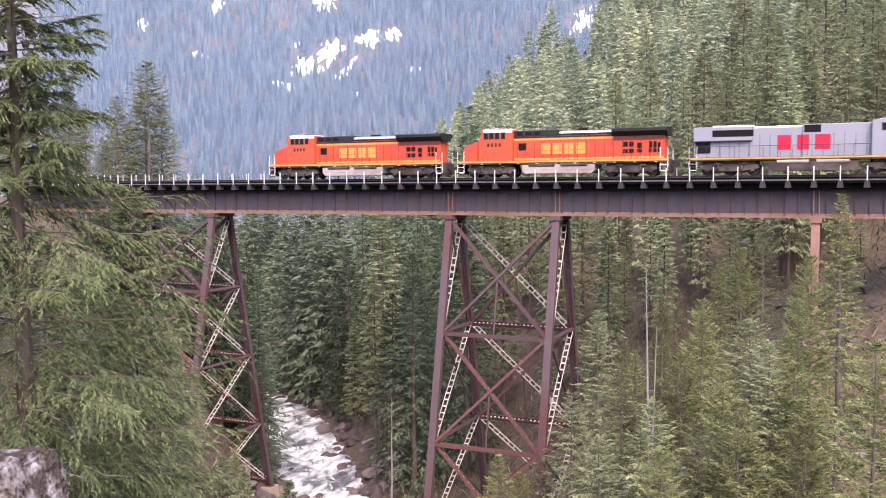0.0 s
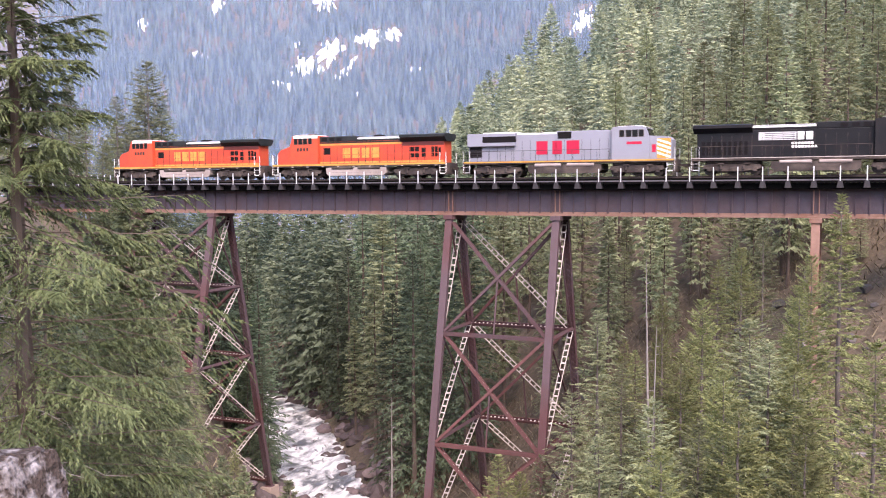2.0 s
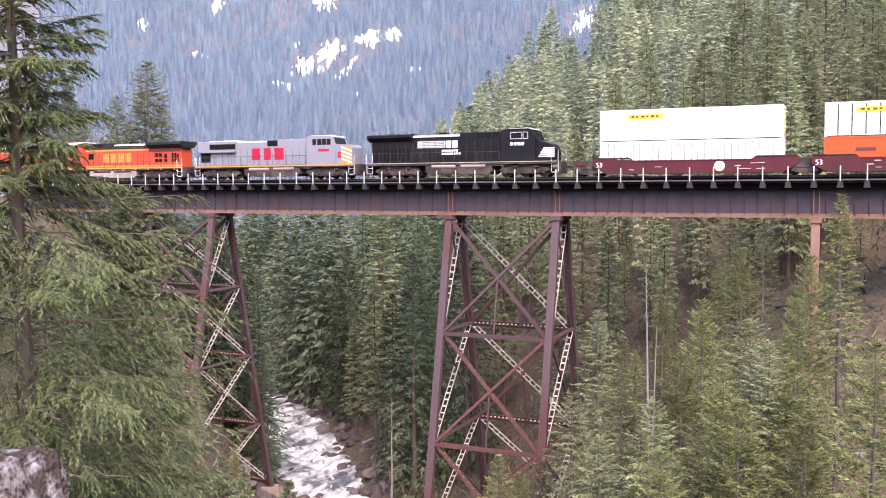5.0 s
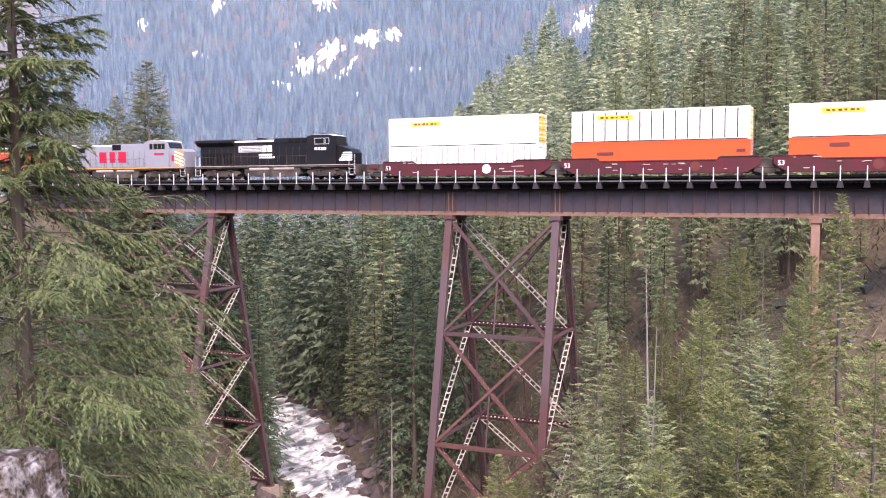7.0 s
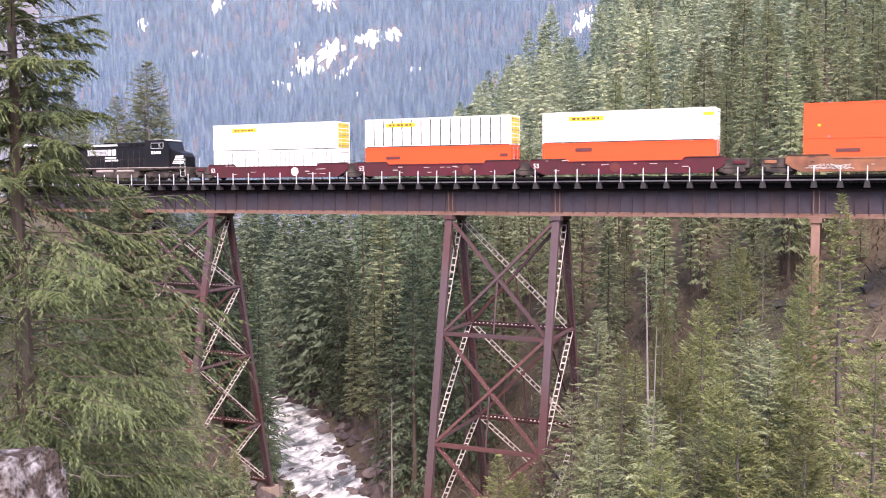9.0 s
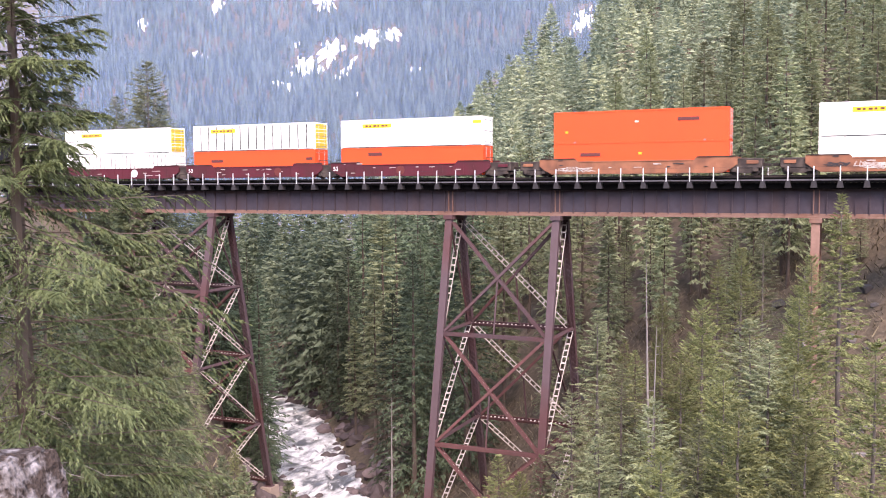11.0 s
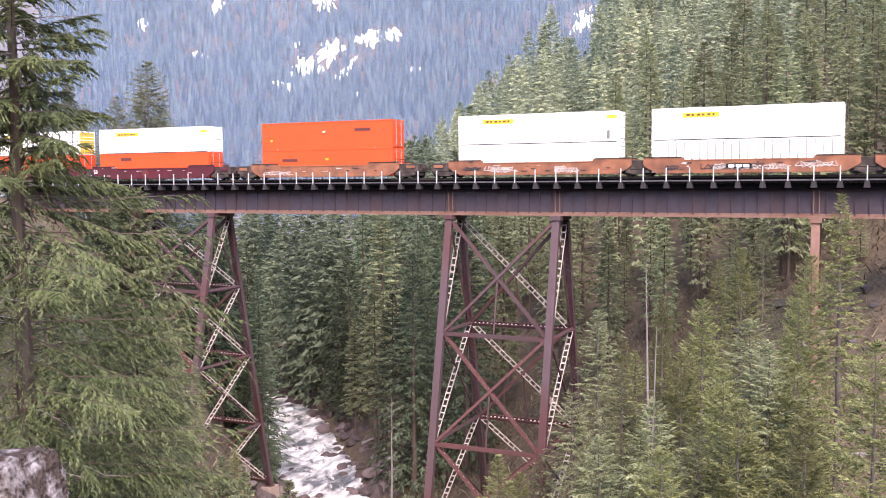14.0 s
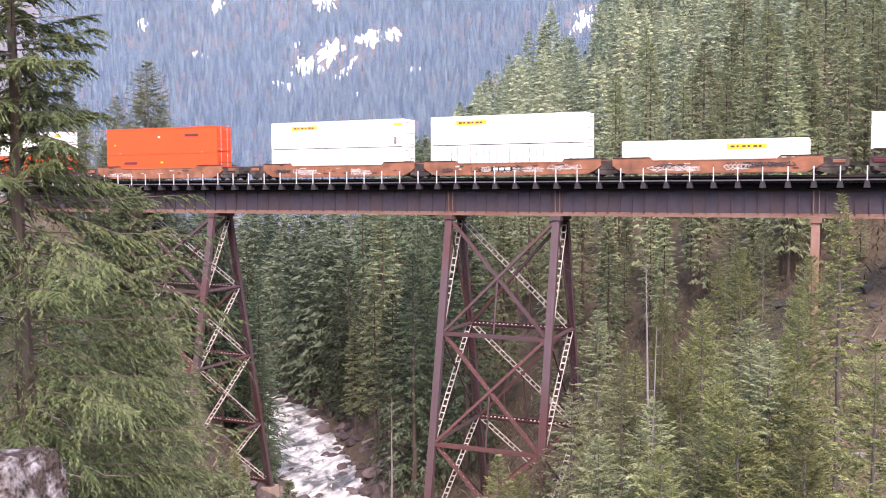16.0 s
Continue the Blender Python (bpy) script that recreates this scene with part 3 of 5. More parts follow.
# far mountain: firs in rows up the slope, thinner round the snow clearings
def spire(seed, H=18.0, R=3.1, tiers=10, n=6):
    """A far fir: drooping boughs in tiers, shorter towards the tip."""
    r = np.random.RandomState(seed)
    k = np.repeat(np.arange(tiers), n)
    u = (k + r.uniform(0, 1, len(k))) / tiers
    an = r.uniform(0, 6.2832, len(k))
    rad = R * (1 - 0.93 * u) * r.uniform(0.6, 1.15, len(k))
    er, et = np.stack([np.cos(an), np.sin(an), 0 * an], -1), np.stack([-np.sin(an), np.cos(an), 0 * an], -1)
    up = np.array([0, 0, 1.0])
    P = up * (H * (0.06 + 0.94 * u))[:, None] + er * (0.12 * rad)[:, None]
    D = er * (0.88 * rad)[:, None] - up * (rad * r.uniform(0.9, 1.7, len(k)))[:, None]
    S = et * (rad * r.uniform(0.35, 0.6, len(k)))[:, None] + up * (rad * r.uniform(-0.12, 0.12, len(k)))[:, None]
    V = blades(P, D, S)
    tip = np.array([[0, 0, H * 0.9]])
    a = np.arange(7) * 6.2832 / 6 + seed
    ring = np.stack([np.cos(a), np.sin(a), 0 * a], -1) * (0.56 * R * np.append(r.uniform(0.8, 1.15, 6), 1.0))[:, None]
    ring[6] = ring[0]
    core = np.stack([np.repeat(up[None] * H * 0.88, 6, 0), ring[:6], ring[1:]], 1)
    return np.concatenate([V, core, blades(tip, up[None] * H * 0.12, np.array([[0.05 * R, 0.05 * R, 0]]))])


# clearings with old snow: middle, half lengths along and across, turn
SNOW = [(-432, 600, 17, 30, 0.5), (-428, 632, 15, 28, 0.3), (-409, 668, 12, 26, 0.2), (-396, 686, 14, 16, 0.8), (-403, 614, 6, 28, 0.1),
        (-557, 612, 12, 16, 0.5), (-593, 691, 8, 24, 0.4), (-502, 748, 18, 24, 0.9), (-254, 818, 13, 48, 0.1), (-312, 843, 10, 22, 0.5),
        (-412, 535, 14, 10, 0.4), (-366, 574, 14, 8, 0.2), (-626, 617, 8, 14, 0.4), (-470, 640, 6, 14, 0.4), (-350, 640, 7, 12, 0.3)]


def mountain():
    r = np.random.RandomState(6)
    n = 16500
    kinds = [spire(k, 15.0, 2.8 + 0.35 * k, 7, 5) for k in range(4)]
    ang = np.radians(r.uniform(12, 47, n))
    s = np.sqrt(r.uniform(540 ** 2, 1090 ** 2, n))
    x, y = -np.sin(ang) * s, np.cos(ang) * s - 86.6
    keep = np.ones(n, bool)
    for cx, cy, lx, ly, tilt in SNOW:
        dx, dy = x - cx, y - cy
        c, q = math.cos(tilt), math.sin(tilt)
        a, b = dx * c + dy * q, -dx * q + dy * c
        e = (a / lx) ** 2 + (b / ly) ** 2
        keep &= (e > 1) | (r.rand(n) < 0.22)
    x, y = x[keep], y[keep]
    z = ground(x, y)
    low = z < 0.225 * np.hypot(x, y + 86.6)
    x, y, z = x[low], y[low], z[low]
    Ws, tones = [], []
    for i in range(len(x)):
        V = kinds[i % 4]
        k = 0.55 + 0.6 * r.rand() ** 1.5
        q = r.uniform(0, 6.28)
        c, sn = math.cos(q), math.sin(q)
        W = np.empty_like(V)
        W[..., 0] = (V[..., 0] * c - V[..., 1] * sn) * k + x[i]
        W[..., 1] = (V[..., 0] * sn + V[..., 1] * c) * k + y[i]
        W[..., 2] = V[..., 2] * k + z[i]
        Ws.append(W)
        tones.append(np.full(len(W), r.rand()))
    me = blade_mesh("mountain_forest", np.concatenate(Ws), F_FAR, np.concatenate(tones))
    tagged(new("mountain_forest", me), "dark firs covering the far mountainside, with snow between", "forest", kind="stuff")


def hill_fill():
    """Young firs that close the gaps between the tall trees of the hillside."""
    r = np.random.RandomState(12)
    kinds = [spire(k + 9, 12.0, 2.2 + 0.3 * k, 9, 7) for k in range(3)]
    Ws, tones = [], []
    for i in range(7000):
        x, y = r.uniform(-200, 60), r.uniform(60, 380)
        a = math.degrees(math.atan2(-x, y + 86.6))
        if not -3 < a < 28 or float(river_gap(x, y)) < 12:
            continue
        V, k = kinds[i % 3], r.uniform(0.4, 0.85)
        Ws.append(V * k + np.array([x, y, ground_z(x, y) - 0.3]))
        tones.append(np.full(len(V), r.rand() * 0.6))
        if len(Ws) > 1700:
            break
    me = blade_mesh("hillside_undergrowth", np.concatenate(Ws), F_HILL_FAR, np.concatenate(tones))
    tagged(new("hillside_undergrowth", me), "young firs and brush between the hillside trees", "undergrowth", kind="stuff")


def snow_patches():
    for i, (cx, cy, lx, ly, tilt) in enumerate(SNOW):
        rnd = random.Random(i)
        bm = bmesh.new()
        rings, n = 5, 28
        edge = [rnd.uniform(0.3, 1.15) for _ in range(n)]
        c, q = math.cos(tilt), math.sin(tilt)
        prev = None
        for k in range(rings + 1):
            row = []
            for j in range(n):
                e = edge[j] * k / rings
                a, b = lx * e * math.cos(j * 6.2832 / n), ly * e * math.sin(j * 6.2832 / n)
                x, y = a * c - b * q, a * q + b * c
                row.append(bm.verts.new((x, y, ground_z(cx + x, cy + y) - ground_z(cx, cy) + (1.6 if k < rings else -3.0))))
            if prev:
                for j in range(n):
                    bm.faces.new((prev[j], prev[(j + 1) % n], row[(j + 1) % n], row[j]))
            prev = row
        bmesh.ops.remove_doubles(bm, verts=bm.verts, dist=0.01)
        ob = part("snow_patch", bm, M["snow"], None, smooth=True)
        ob.location = (cx, cy, ground_z(cx, cy))
        tagged(ob, "old white snow lying in a mountainside clearing", "snow", "snow patches")


def mist():
    """Added slack bluish sheet before the mountain that stands in for the valley's haze."""
    m = bpy.data.materials.new("haze_veil")
    m.use_nodes = True
    t = m.node_tree
    t.nodes.remove(t.nodes["Principled BSDF"])
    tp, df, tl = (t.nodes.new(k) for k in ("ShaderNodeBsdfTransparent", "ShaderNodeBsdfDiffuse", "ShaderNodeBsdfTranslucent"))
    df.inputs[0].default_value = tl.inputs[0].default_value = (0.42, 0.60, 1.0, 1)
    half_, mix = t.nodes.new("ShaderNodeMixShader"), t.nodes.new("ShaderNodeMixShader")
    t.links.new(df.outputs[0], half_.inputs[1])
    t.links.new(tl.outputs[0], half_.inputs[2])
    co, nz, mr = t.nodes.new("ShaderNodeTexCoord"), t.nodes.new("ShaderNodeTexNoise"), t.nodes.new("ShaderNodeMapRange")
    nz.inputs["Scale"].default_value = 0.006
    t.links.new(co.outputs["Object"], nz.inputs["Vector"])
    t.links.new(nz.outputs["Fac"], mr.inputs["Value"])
    mr.inputs["To Min"].default_value, mr.inputs["To Max"].default_value = HAZE - 0.05, HAZE + 0.05
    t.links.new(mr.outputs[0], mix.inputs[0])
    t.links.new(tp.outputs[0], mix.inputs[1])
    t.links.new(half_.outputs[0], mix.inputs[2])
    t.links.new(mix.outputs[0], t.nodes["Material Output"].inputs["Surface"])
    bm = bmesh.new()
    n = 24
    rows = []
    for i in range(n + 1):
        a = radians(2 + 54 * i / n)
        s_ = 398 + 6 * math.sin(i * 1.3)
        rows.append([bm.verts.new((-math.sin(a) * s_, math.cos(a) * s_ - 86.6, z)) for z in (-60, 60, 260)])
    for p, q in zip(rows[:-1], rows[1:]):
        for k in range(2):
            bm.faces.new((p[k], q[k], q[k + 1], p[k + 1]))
    tagged(part("mist", bm, m, None, smooth=True), "translucent bluish sheet standing in for haze in the far valley", "mist", kind="structure")


# share of haze that the sheet lays over the mountain
HAZE = 0.218
mountain()
hill_fill()
snow_patches()
mist()


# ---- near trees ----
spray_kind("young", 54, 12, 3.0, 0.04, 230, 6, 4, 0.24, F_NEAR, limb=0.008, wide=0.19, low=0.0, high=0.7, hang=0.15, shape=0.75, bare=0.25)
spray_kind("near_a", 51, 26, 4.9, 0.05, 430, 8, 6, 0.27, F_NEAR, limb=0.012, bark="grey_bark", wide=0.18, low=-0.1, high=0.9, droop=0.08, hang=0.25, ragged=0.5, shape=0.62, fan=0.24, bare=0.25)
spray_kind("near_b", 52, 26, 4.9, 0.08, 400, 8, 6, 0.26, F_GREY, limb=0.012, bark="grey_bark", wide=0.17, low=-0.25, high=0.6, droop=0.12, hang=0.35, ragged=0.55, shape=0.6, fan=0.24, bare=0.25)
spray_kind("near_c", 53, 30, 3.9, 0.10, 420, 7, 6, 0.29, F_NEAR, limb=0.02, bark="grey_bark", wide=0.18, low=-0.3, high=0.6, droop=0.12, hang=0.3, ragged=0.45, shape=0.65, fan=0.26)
HERO = ((0, 4.6), (3, 5.6), (5, 5.8), (7.2, 5.7), (9.2, 5.5), (10.1, 5.1), (10.6, 4.2), (11.1, 3.1), (11.6, 2.45), (13.4, 2.4), (14.8, 2.6), (15.8, 2.7), (17.2, 2.4), (19.7, 1.3), (22, 0.1))
spray_kind("hero", 61, 22, 5.0, 0.02, 250, 32, 30, 0.15, F_HERO, limb=0.028, trunk_r=0.27, wide=0.13, low=-0.1, high=0.75, droop=0.04, hang=0.7, ragged=0.36, fan=0.30,
           bare=0.08, outline=HERO, four=True, spread=0.8, turn=0.52, thin=0.05)
hemlock = plant("hero", -20.3, -68.6, 22.0, "large drooping green hemlock beside a lichened boulder", "", spin=0.6)
spray_kind("hemlock", 62, 14, 3.4, 0.02, 300, 18, 17, 0.15, F_HEMLOCK, limb=0.022, trunk_r=0.16, wide=0.14, low=-0.1, high=0.5, droop=0.05, hang=0.8, ragged=0.45, fan=0.26, shape=0.55,
           bare=0.12, four=True, spread=0.75)
plant("hemlock", -22.3, -62.3, -0.4 - ground_z(-22.3, -62.3), "pale green hemlock with hanging sprays, close by the large one", "", spin=1.9)
hb = random.Random(90)
for i in range(26):
    az, z, ln = hb.uniform(0, 6.28), hb.uniform(2.0, 15.0), hb.uniform(2.6, 5.2)
    bm = bmesh.new()
    p = Vector((0, 0, z))
    for k in range(4):
        q = p + Vector((math.cos(az), math.sin(az), hb.uniform(-0.25, 0.2))) * ln / 4 * (1 - z / 40)
        rod(bm, p, q, 0.022 * (1 - k * 0.2), 0.022 * (1 - (k + 1) * 0.2), 5)
        t_ = q + Vector((hb.uniform(-1, 1), hb.uniform(-1, 1), hb.uniform(-0.5, 0.3))) * 0.5
        rod(bm, q, t_, 0.008, 0.003, 3)
        p = q
    part("dead_branch", bm, M["dead"], hemlock, "pale bare dead branch")
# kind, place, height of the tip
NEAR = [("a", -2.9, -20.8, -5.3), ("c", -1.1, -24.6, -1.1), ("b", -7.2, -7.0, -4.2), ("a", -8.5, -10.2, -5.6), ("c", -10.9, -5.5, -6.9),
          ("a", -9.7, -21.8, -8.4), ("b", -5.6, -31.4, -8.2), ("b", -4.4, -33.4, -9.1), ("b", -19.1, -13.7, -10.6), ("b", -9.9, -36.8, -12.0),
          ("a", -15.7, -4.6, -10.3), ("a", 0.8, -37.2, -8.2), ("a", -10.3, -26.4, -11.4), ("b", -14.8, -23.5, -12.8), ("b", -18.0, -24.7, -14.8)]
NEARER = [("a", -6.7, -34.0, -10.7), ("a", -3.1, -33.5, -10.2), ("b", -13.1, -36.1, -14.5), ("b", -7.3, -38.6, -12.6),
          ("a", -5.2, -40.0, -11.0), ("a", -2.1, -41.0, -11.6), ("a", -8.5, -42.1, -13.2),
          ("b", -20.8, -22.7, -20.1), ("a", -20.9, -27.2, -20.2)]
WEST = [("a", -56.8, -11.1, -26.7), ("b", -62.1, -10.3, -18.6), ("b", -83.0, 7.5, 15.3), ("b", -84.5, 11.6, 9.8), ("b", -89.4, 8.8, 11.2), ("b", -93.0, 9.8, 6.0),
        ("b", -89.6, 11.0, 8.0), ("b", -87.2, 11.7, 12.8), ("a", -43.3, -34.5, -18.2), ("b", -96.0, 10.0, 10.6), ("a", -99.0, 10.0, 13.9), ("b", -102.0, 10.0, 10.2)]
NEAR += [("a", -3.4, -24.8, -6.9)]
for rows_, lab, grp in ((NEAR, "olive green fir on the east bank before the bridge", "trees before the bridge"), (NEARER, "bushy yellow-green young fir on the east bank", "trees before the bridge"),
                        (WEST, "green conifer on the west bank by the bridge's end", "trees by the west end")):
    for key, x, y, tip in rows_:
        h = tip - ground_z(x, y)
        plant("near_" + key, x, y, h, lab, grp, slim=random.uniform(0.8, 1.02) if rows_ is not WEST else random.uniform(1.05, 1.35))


def thicket():
    """Smaller firs that fill the east bank below the bridge and the west slope."""
    r = random.Random(21)
    got = []
    for _ in range(900):
        x, y = r.uniform(-62, 8), r.uniform(-46, 9)
        d = float(river_gap(x, y))
        dist = math.hypot(x, y + 86.6)
        if (d < 8 and d > -9) or (d < 0 and y < -30) or min([math.hypot(x - a, y - b) for a, b in got] + [9]) < 3.4:
            continue
        if x > -0.05 * dist or (d < 0 and x < -40) or (abs(x + 32) < 9 and -14 < y):
            continue
        if min(abs(x + 67), abs(x + 78)) < 3 and y > -12:
            continue
        gz = ground_z(x, y)
        cap = -0.52 - dist * (0.155 if d > 0 else 0.23) - gz
        h = min(r.uniform(6, 17), cap)
        if h < 3.5:
            continue
        got.append((x, y))
        plant("young", x, y, h, "small yellow-green fir on the steep bank", "young firs", spin=r.uniform(0, 6.28))
        if len(got) >= 30:
            break


thicket()


def west_slope():
    """Firs on the steep slope below the boulder, behind the large hemlock."""
    r = random.Random(41)
    got = []
    for _ in range(1200):
        a, dist = radians(r.uniform(33.5, 53)), r.uniform(40, 80)
        x, y = -math.sin(a) * dist, math.cos(a) * dist - 86.6
        if float(river_gap(x, y)) > -10 or y > -10 or min([math.hypot(x - p, y - q) for p, q in got] + [9]) < 3.6:
            continue
        low = 0.28 if math.degrees(a) < 40 else 0.10 if math.degrees(a) < 43.5 else 0.02
        h = -0.52 - dist * r.uniform(low, low + 0.1) - ground_z(x, y)
        if h < 2.5:
            continue
        got.append((x, y))
        plant((r.choice(["pine_a", "pine_c"]) if math.degrees(a) < 42 else r.choice(["fir_a", "fir_c"])) if h > 9 else "young", x, y, min(h, 24), "green fir on the steep slope below the boulder", "west slope firs", spin=r.uniform(0, 6.28))
        if len(got) >= 54:
            break


west_slope()


def snag(x, y, tip, lean, seed, name="dead_tree"):
    """A bare grey trunk with broken branches."""
    r = random.Random(seed)
    gz = ground_z(x, y)
    h = tip - gz
    e = thing(name, "bare grey dead tree with broken branches", "tree", (x, y, gz - 0.1), "dead trees")
    part("trunk", trunk_bm(h, 0.16, seed, 7, 10, lean, 1.0), M["dead"], e)
    for i in range(26):
        t = r.uniform(0.35, 0.98)
        a, ln = r.uniform(0, 6.28), r.uniform(0.4, 2.2) * (1.15 - t)
        p = Vector((lean * t * h, 0, h * t))
        q = p + Vector((math.cos(a) * ln, math.sin(a) * ln, r.uniform(-0.2, 0.5) * ln))
        bm = bmesh.new()
        rod(bm, p, q, 0.03, 0.008, 4)
        for k in range(2):
            m_ = p.lerp(q, r.uniform(0.3, 0.8))
            rod(bm, m_, m_ + Vector((r.uniform(-1, 1), r.uniform(-1, 1), r.uniform(0, 0.8))) * ln * 0.35, 0.015, 0.005, 3)
        part("branch", bm, M["dead"], e)


for i, (key, x, y, tip) in enumerate([("s", -46.7, 3.4, -23.7), ("s", -15.9, -8.4, -6.8), ("s", -12.3, -28.5, -9.3), ("s", -3.7, -12.9, -6.8)]):
    snag(x, y, tip, (0.01, -0.02, 0.03, 0.0, 0.0, 0.01, -0.01)[i], i + 3)


def under_bridge_pines():
    """Close-set pines with bare lower trunks on the slope just behind the east spans."""
    got = scatter(23, 700, (-30, 16), (13, 42), 2.7, lambda x, y: float(river_gap(x, y)) > 10)
    r = random.Random(5)
    for x, y in got[:40]:
        plant("hill_d", x, y, r.uniform(13, 20), "thin pine with a bare lower trunk behind the east spans", "east slope pines", spin=r.uniform(0, 6.28), slim=0.9)


under_bridge_pines()


def rock_mesh(seed, n=2, rough=0.35):
    bm = bmesh.new()
    bmesh.ops.create_icosphere(bm, subdivisions=n, radius=1.0)
    off = Vector((seed * 3.7, seed * 1.3, seed * 2.1))
    pr = random.Random(seed)
    planes = [(Vector((pr.uniform(-1, 1), pr.uniform(-1, 1), pr.uniform(-0.4, 1))).normalized(), pr.uniform(0.5, 0.8)) for _ in range(9)]
    for v in bm.verts:
        c = v.co.copy()
        k = 1 + rough * noise.noise(c * 1.1 + off) + rough * 0.5 * noise.noise(c * 2.7 + off)
        v.co = c * k
        # split faces
        for w, d in planes:
            over = v.co.dot(w) - d
            if over > 0:
                v.co -= w * over * 0.95
    return bm


def rocks():
    base = []
    for i in range(5):
        ob = part("boulder", rock_mesh(i + 1), M["rock"])
        base.append(ob.data)
        bpy.data.objects.remove(ob)
    r = random.Random(14)
    n, small = 0, []
    for _ in range(7000):
        x, y = r.uniform(-108, -40), r.uniform(-6, 66)
        d = float(river_gap(x, y))
        if not (3.6 < d < 9.5 or -10.5 < d < -4.2 or (abs(d) < 4 and r.random() < 0.05)):
            continue
        a = math.degrees(math.atan2(-x, y + 86.6))
        if not 27 < a < 37.5:
            continue
        s_ = r.uniform(0.3, 0.9) * r.choice((1, 1, 1.5, 2.0)) if abs(d) > 4 else r.uniform(0.4, 1.0)
        z = ground_z(x, y) if abs(d) > 5.4 else -41.0
        turn = Euler((r.uniform(-0.4, 0.4), r.uniform(-0.4, 0.4), r.uniform(0, 6.28)))
        size = (s_ * r.uniform(0.9, 1.5), s_ * r.uniform(0.8, 1.2), s_ * r.uniform(0.55, 0.9))
        m = Matrix.LocRotScale((x, y, z + 0.12 * s_), turn, size)
        n += 1
        if n > 185:
            small.append((r.choice(base), m))
        else:
            ob = new("boulder", r.choice(base))
            ob.matrix_world = m
            tagged(ob, "grey-brown boulder at the edge of the rapids" if abs(d) > 4 else "dark wet boulder in the rapids", "rock", "river boulders")
        if n >= 420:
            break
    bm = bmesh.new()
    for me, m in small:
        k = len(bm.verts)
        bm.from_mesh(me)
        bm.verts.ensure_lookup_table()
        bmesh.ops.transform(bm, matrix=m, verts=bm.verts[k:])
    tagged(part("river_stones", bm, M["rock"]), "heaped grey stones along the rapids", "rocks", kind="stuff")
    # stones on the slopes
    slope = []
    for i in range(4):
        ob = part("boulder", rock_mesh(i + 31, 2, 0.5), M["slope_rock"])
        slope.append(ob.data)
        bpy.data.objects.remove(ob)
    for _ in range(95):
        x, y = r.uniform(-32, 8), r.uniform(-20, 16)
        if float(river_gap(x, y)) < 10:
            continue
        ob = new("boulder", r.choice(slope))
        s_ = r.uniform(0.25, 0.9)
        ob.location, ob.rotation_euler = (x, y, ground_z(x, y) + 0.05), (r.uniform(-0.5, 0.5), 0, r.uniform(0, 6.28))
        ob.scale = (s_ * 1.3, s_, s_ * 0.7)
        tagged(ob, "rough grey stone lying on the wooded slope", "rock", "slope stones")


rocks()


def lichen_boulder():
    """A split granite block: a ball cut by planes, then roughened."""
    bm = bmesh.new()
    bmesh.ops.create_icosphere(bm, subdivisions=5, radius=1.25)
    r = random.Random(12)
    cuts = [((0.2, 0.1, 1.0), 0.62), ((0.95, -0.25, 0.2), 0.74), ((-0.35, -0.4, 0.85), 0.8), ((0.3, -0.95, 0.1), 0.72), ((0.75, -0.3, 0.75), 0.86), ((-0.9, 0.1, 0.5), 0.95),
            ((0.1, 0.95, 0.3), 0.8), ((-0.55, -0.8, 0.2), 0.84)]
    for v in bm.verts:
        for w, d in cuts:
            w = Vector(w).normalized()
            over = v.co.dot(w) - d
            if over > 0:
                v.co -= w * over * 0.95
        c = v.co.copy()
        skew = Vector((c.x * 0.5 + c.z * 0.5 + 4.3, c.y * 0.8 + 1.7, c.z * 2.2 - c.x * 0.9))
        crack = max(0.0, 1 - abs(noise.noise(skew * 1.25)) * 14)
        v.co *= 1 + 0.05 * noise.noise(c * 1.9) + 0.03 * noise.noise(skew * 4.6) + 0.03 * noise.noise(skew * 9) + 0.015 * noise.noise(c * 25) - 0.06 * crack
    m = mat("lichened_granite", (0.05, 0.038, 0.034), 0.95, 0, 0.8, 12.0, (0.29, 0.27, 0.28), 3.0, 0.95, 0.9, spec=0.1)
    ob = part("boulder", bm, m, None, smooth=False)
    ob.location = (-6.95, -80.75, -3.22)
    ob.scale = (0.46, 0.46, 0.5)
    ob.rotation_euler = (0.05, -0.26, 0.35)
    tagged(ob, "large pale grey lichened boulder at the cliff's edge", "rock")


lichen_boulder()


def litter():
    """Twigs, dry stalks and low brush on the open slopes."""
    r = np.random.RandomState(8)
    n = 60000
    x, y = r.uniform(-70, 14, n), r.uniform(-34, 26, n)
    d = river_gap(x, y)
    keep = (np.abs(d) > 9) & ((d > 0) | (y > -30))
    x, y = x[keep], y[keep]
    z = ground(x, y)
    m = len(x)
    a = r.uniform(0, 6.28, m)
    ln = r.uniform(0.15, 0.8, m) * r.choice([0.6, 1, 1.6], m)
    D = np.stack([np.cos(a), np.sin(a), r.uniform(0.0, 1.1, m)], -1) * ln[:, None]
    S = np.stack([-np.sin(a), np.cos(a), 0 * a], -1) * (0.035 + 0.05 * r.rand(m) * ln)[:, None]
    V = blades(np.stack([x, y, z - 0.02], -1), D, S)
    brush = foliage("dry_brush", (0.07, 0.05, 0.035), (0.26, 0.21, 0.14), 0.2, 0.0)
    tagged(new("ground_litter", blade_mesh("ground_litter", V, brush)), "dry twigs and brown brush scattered on the slope", "brush", kind="stuff")


litter()


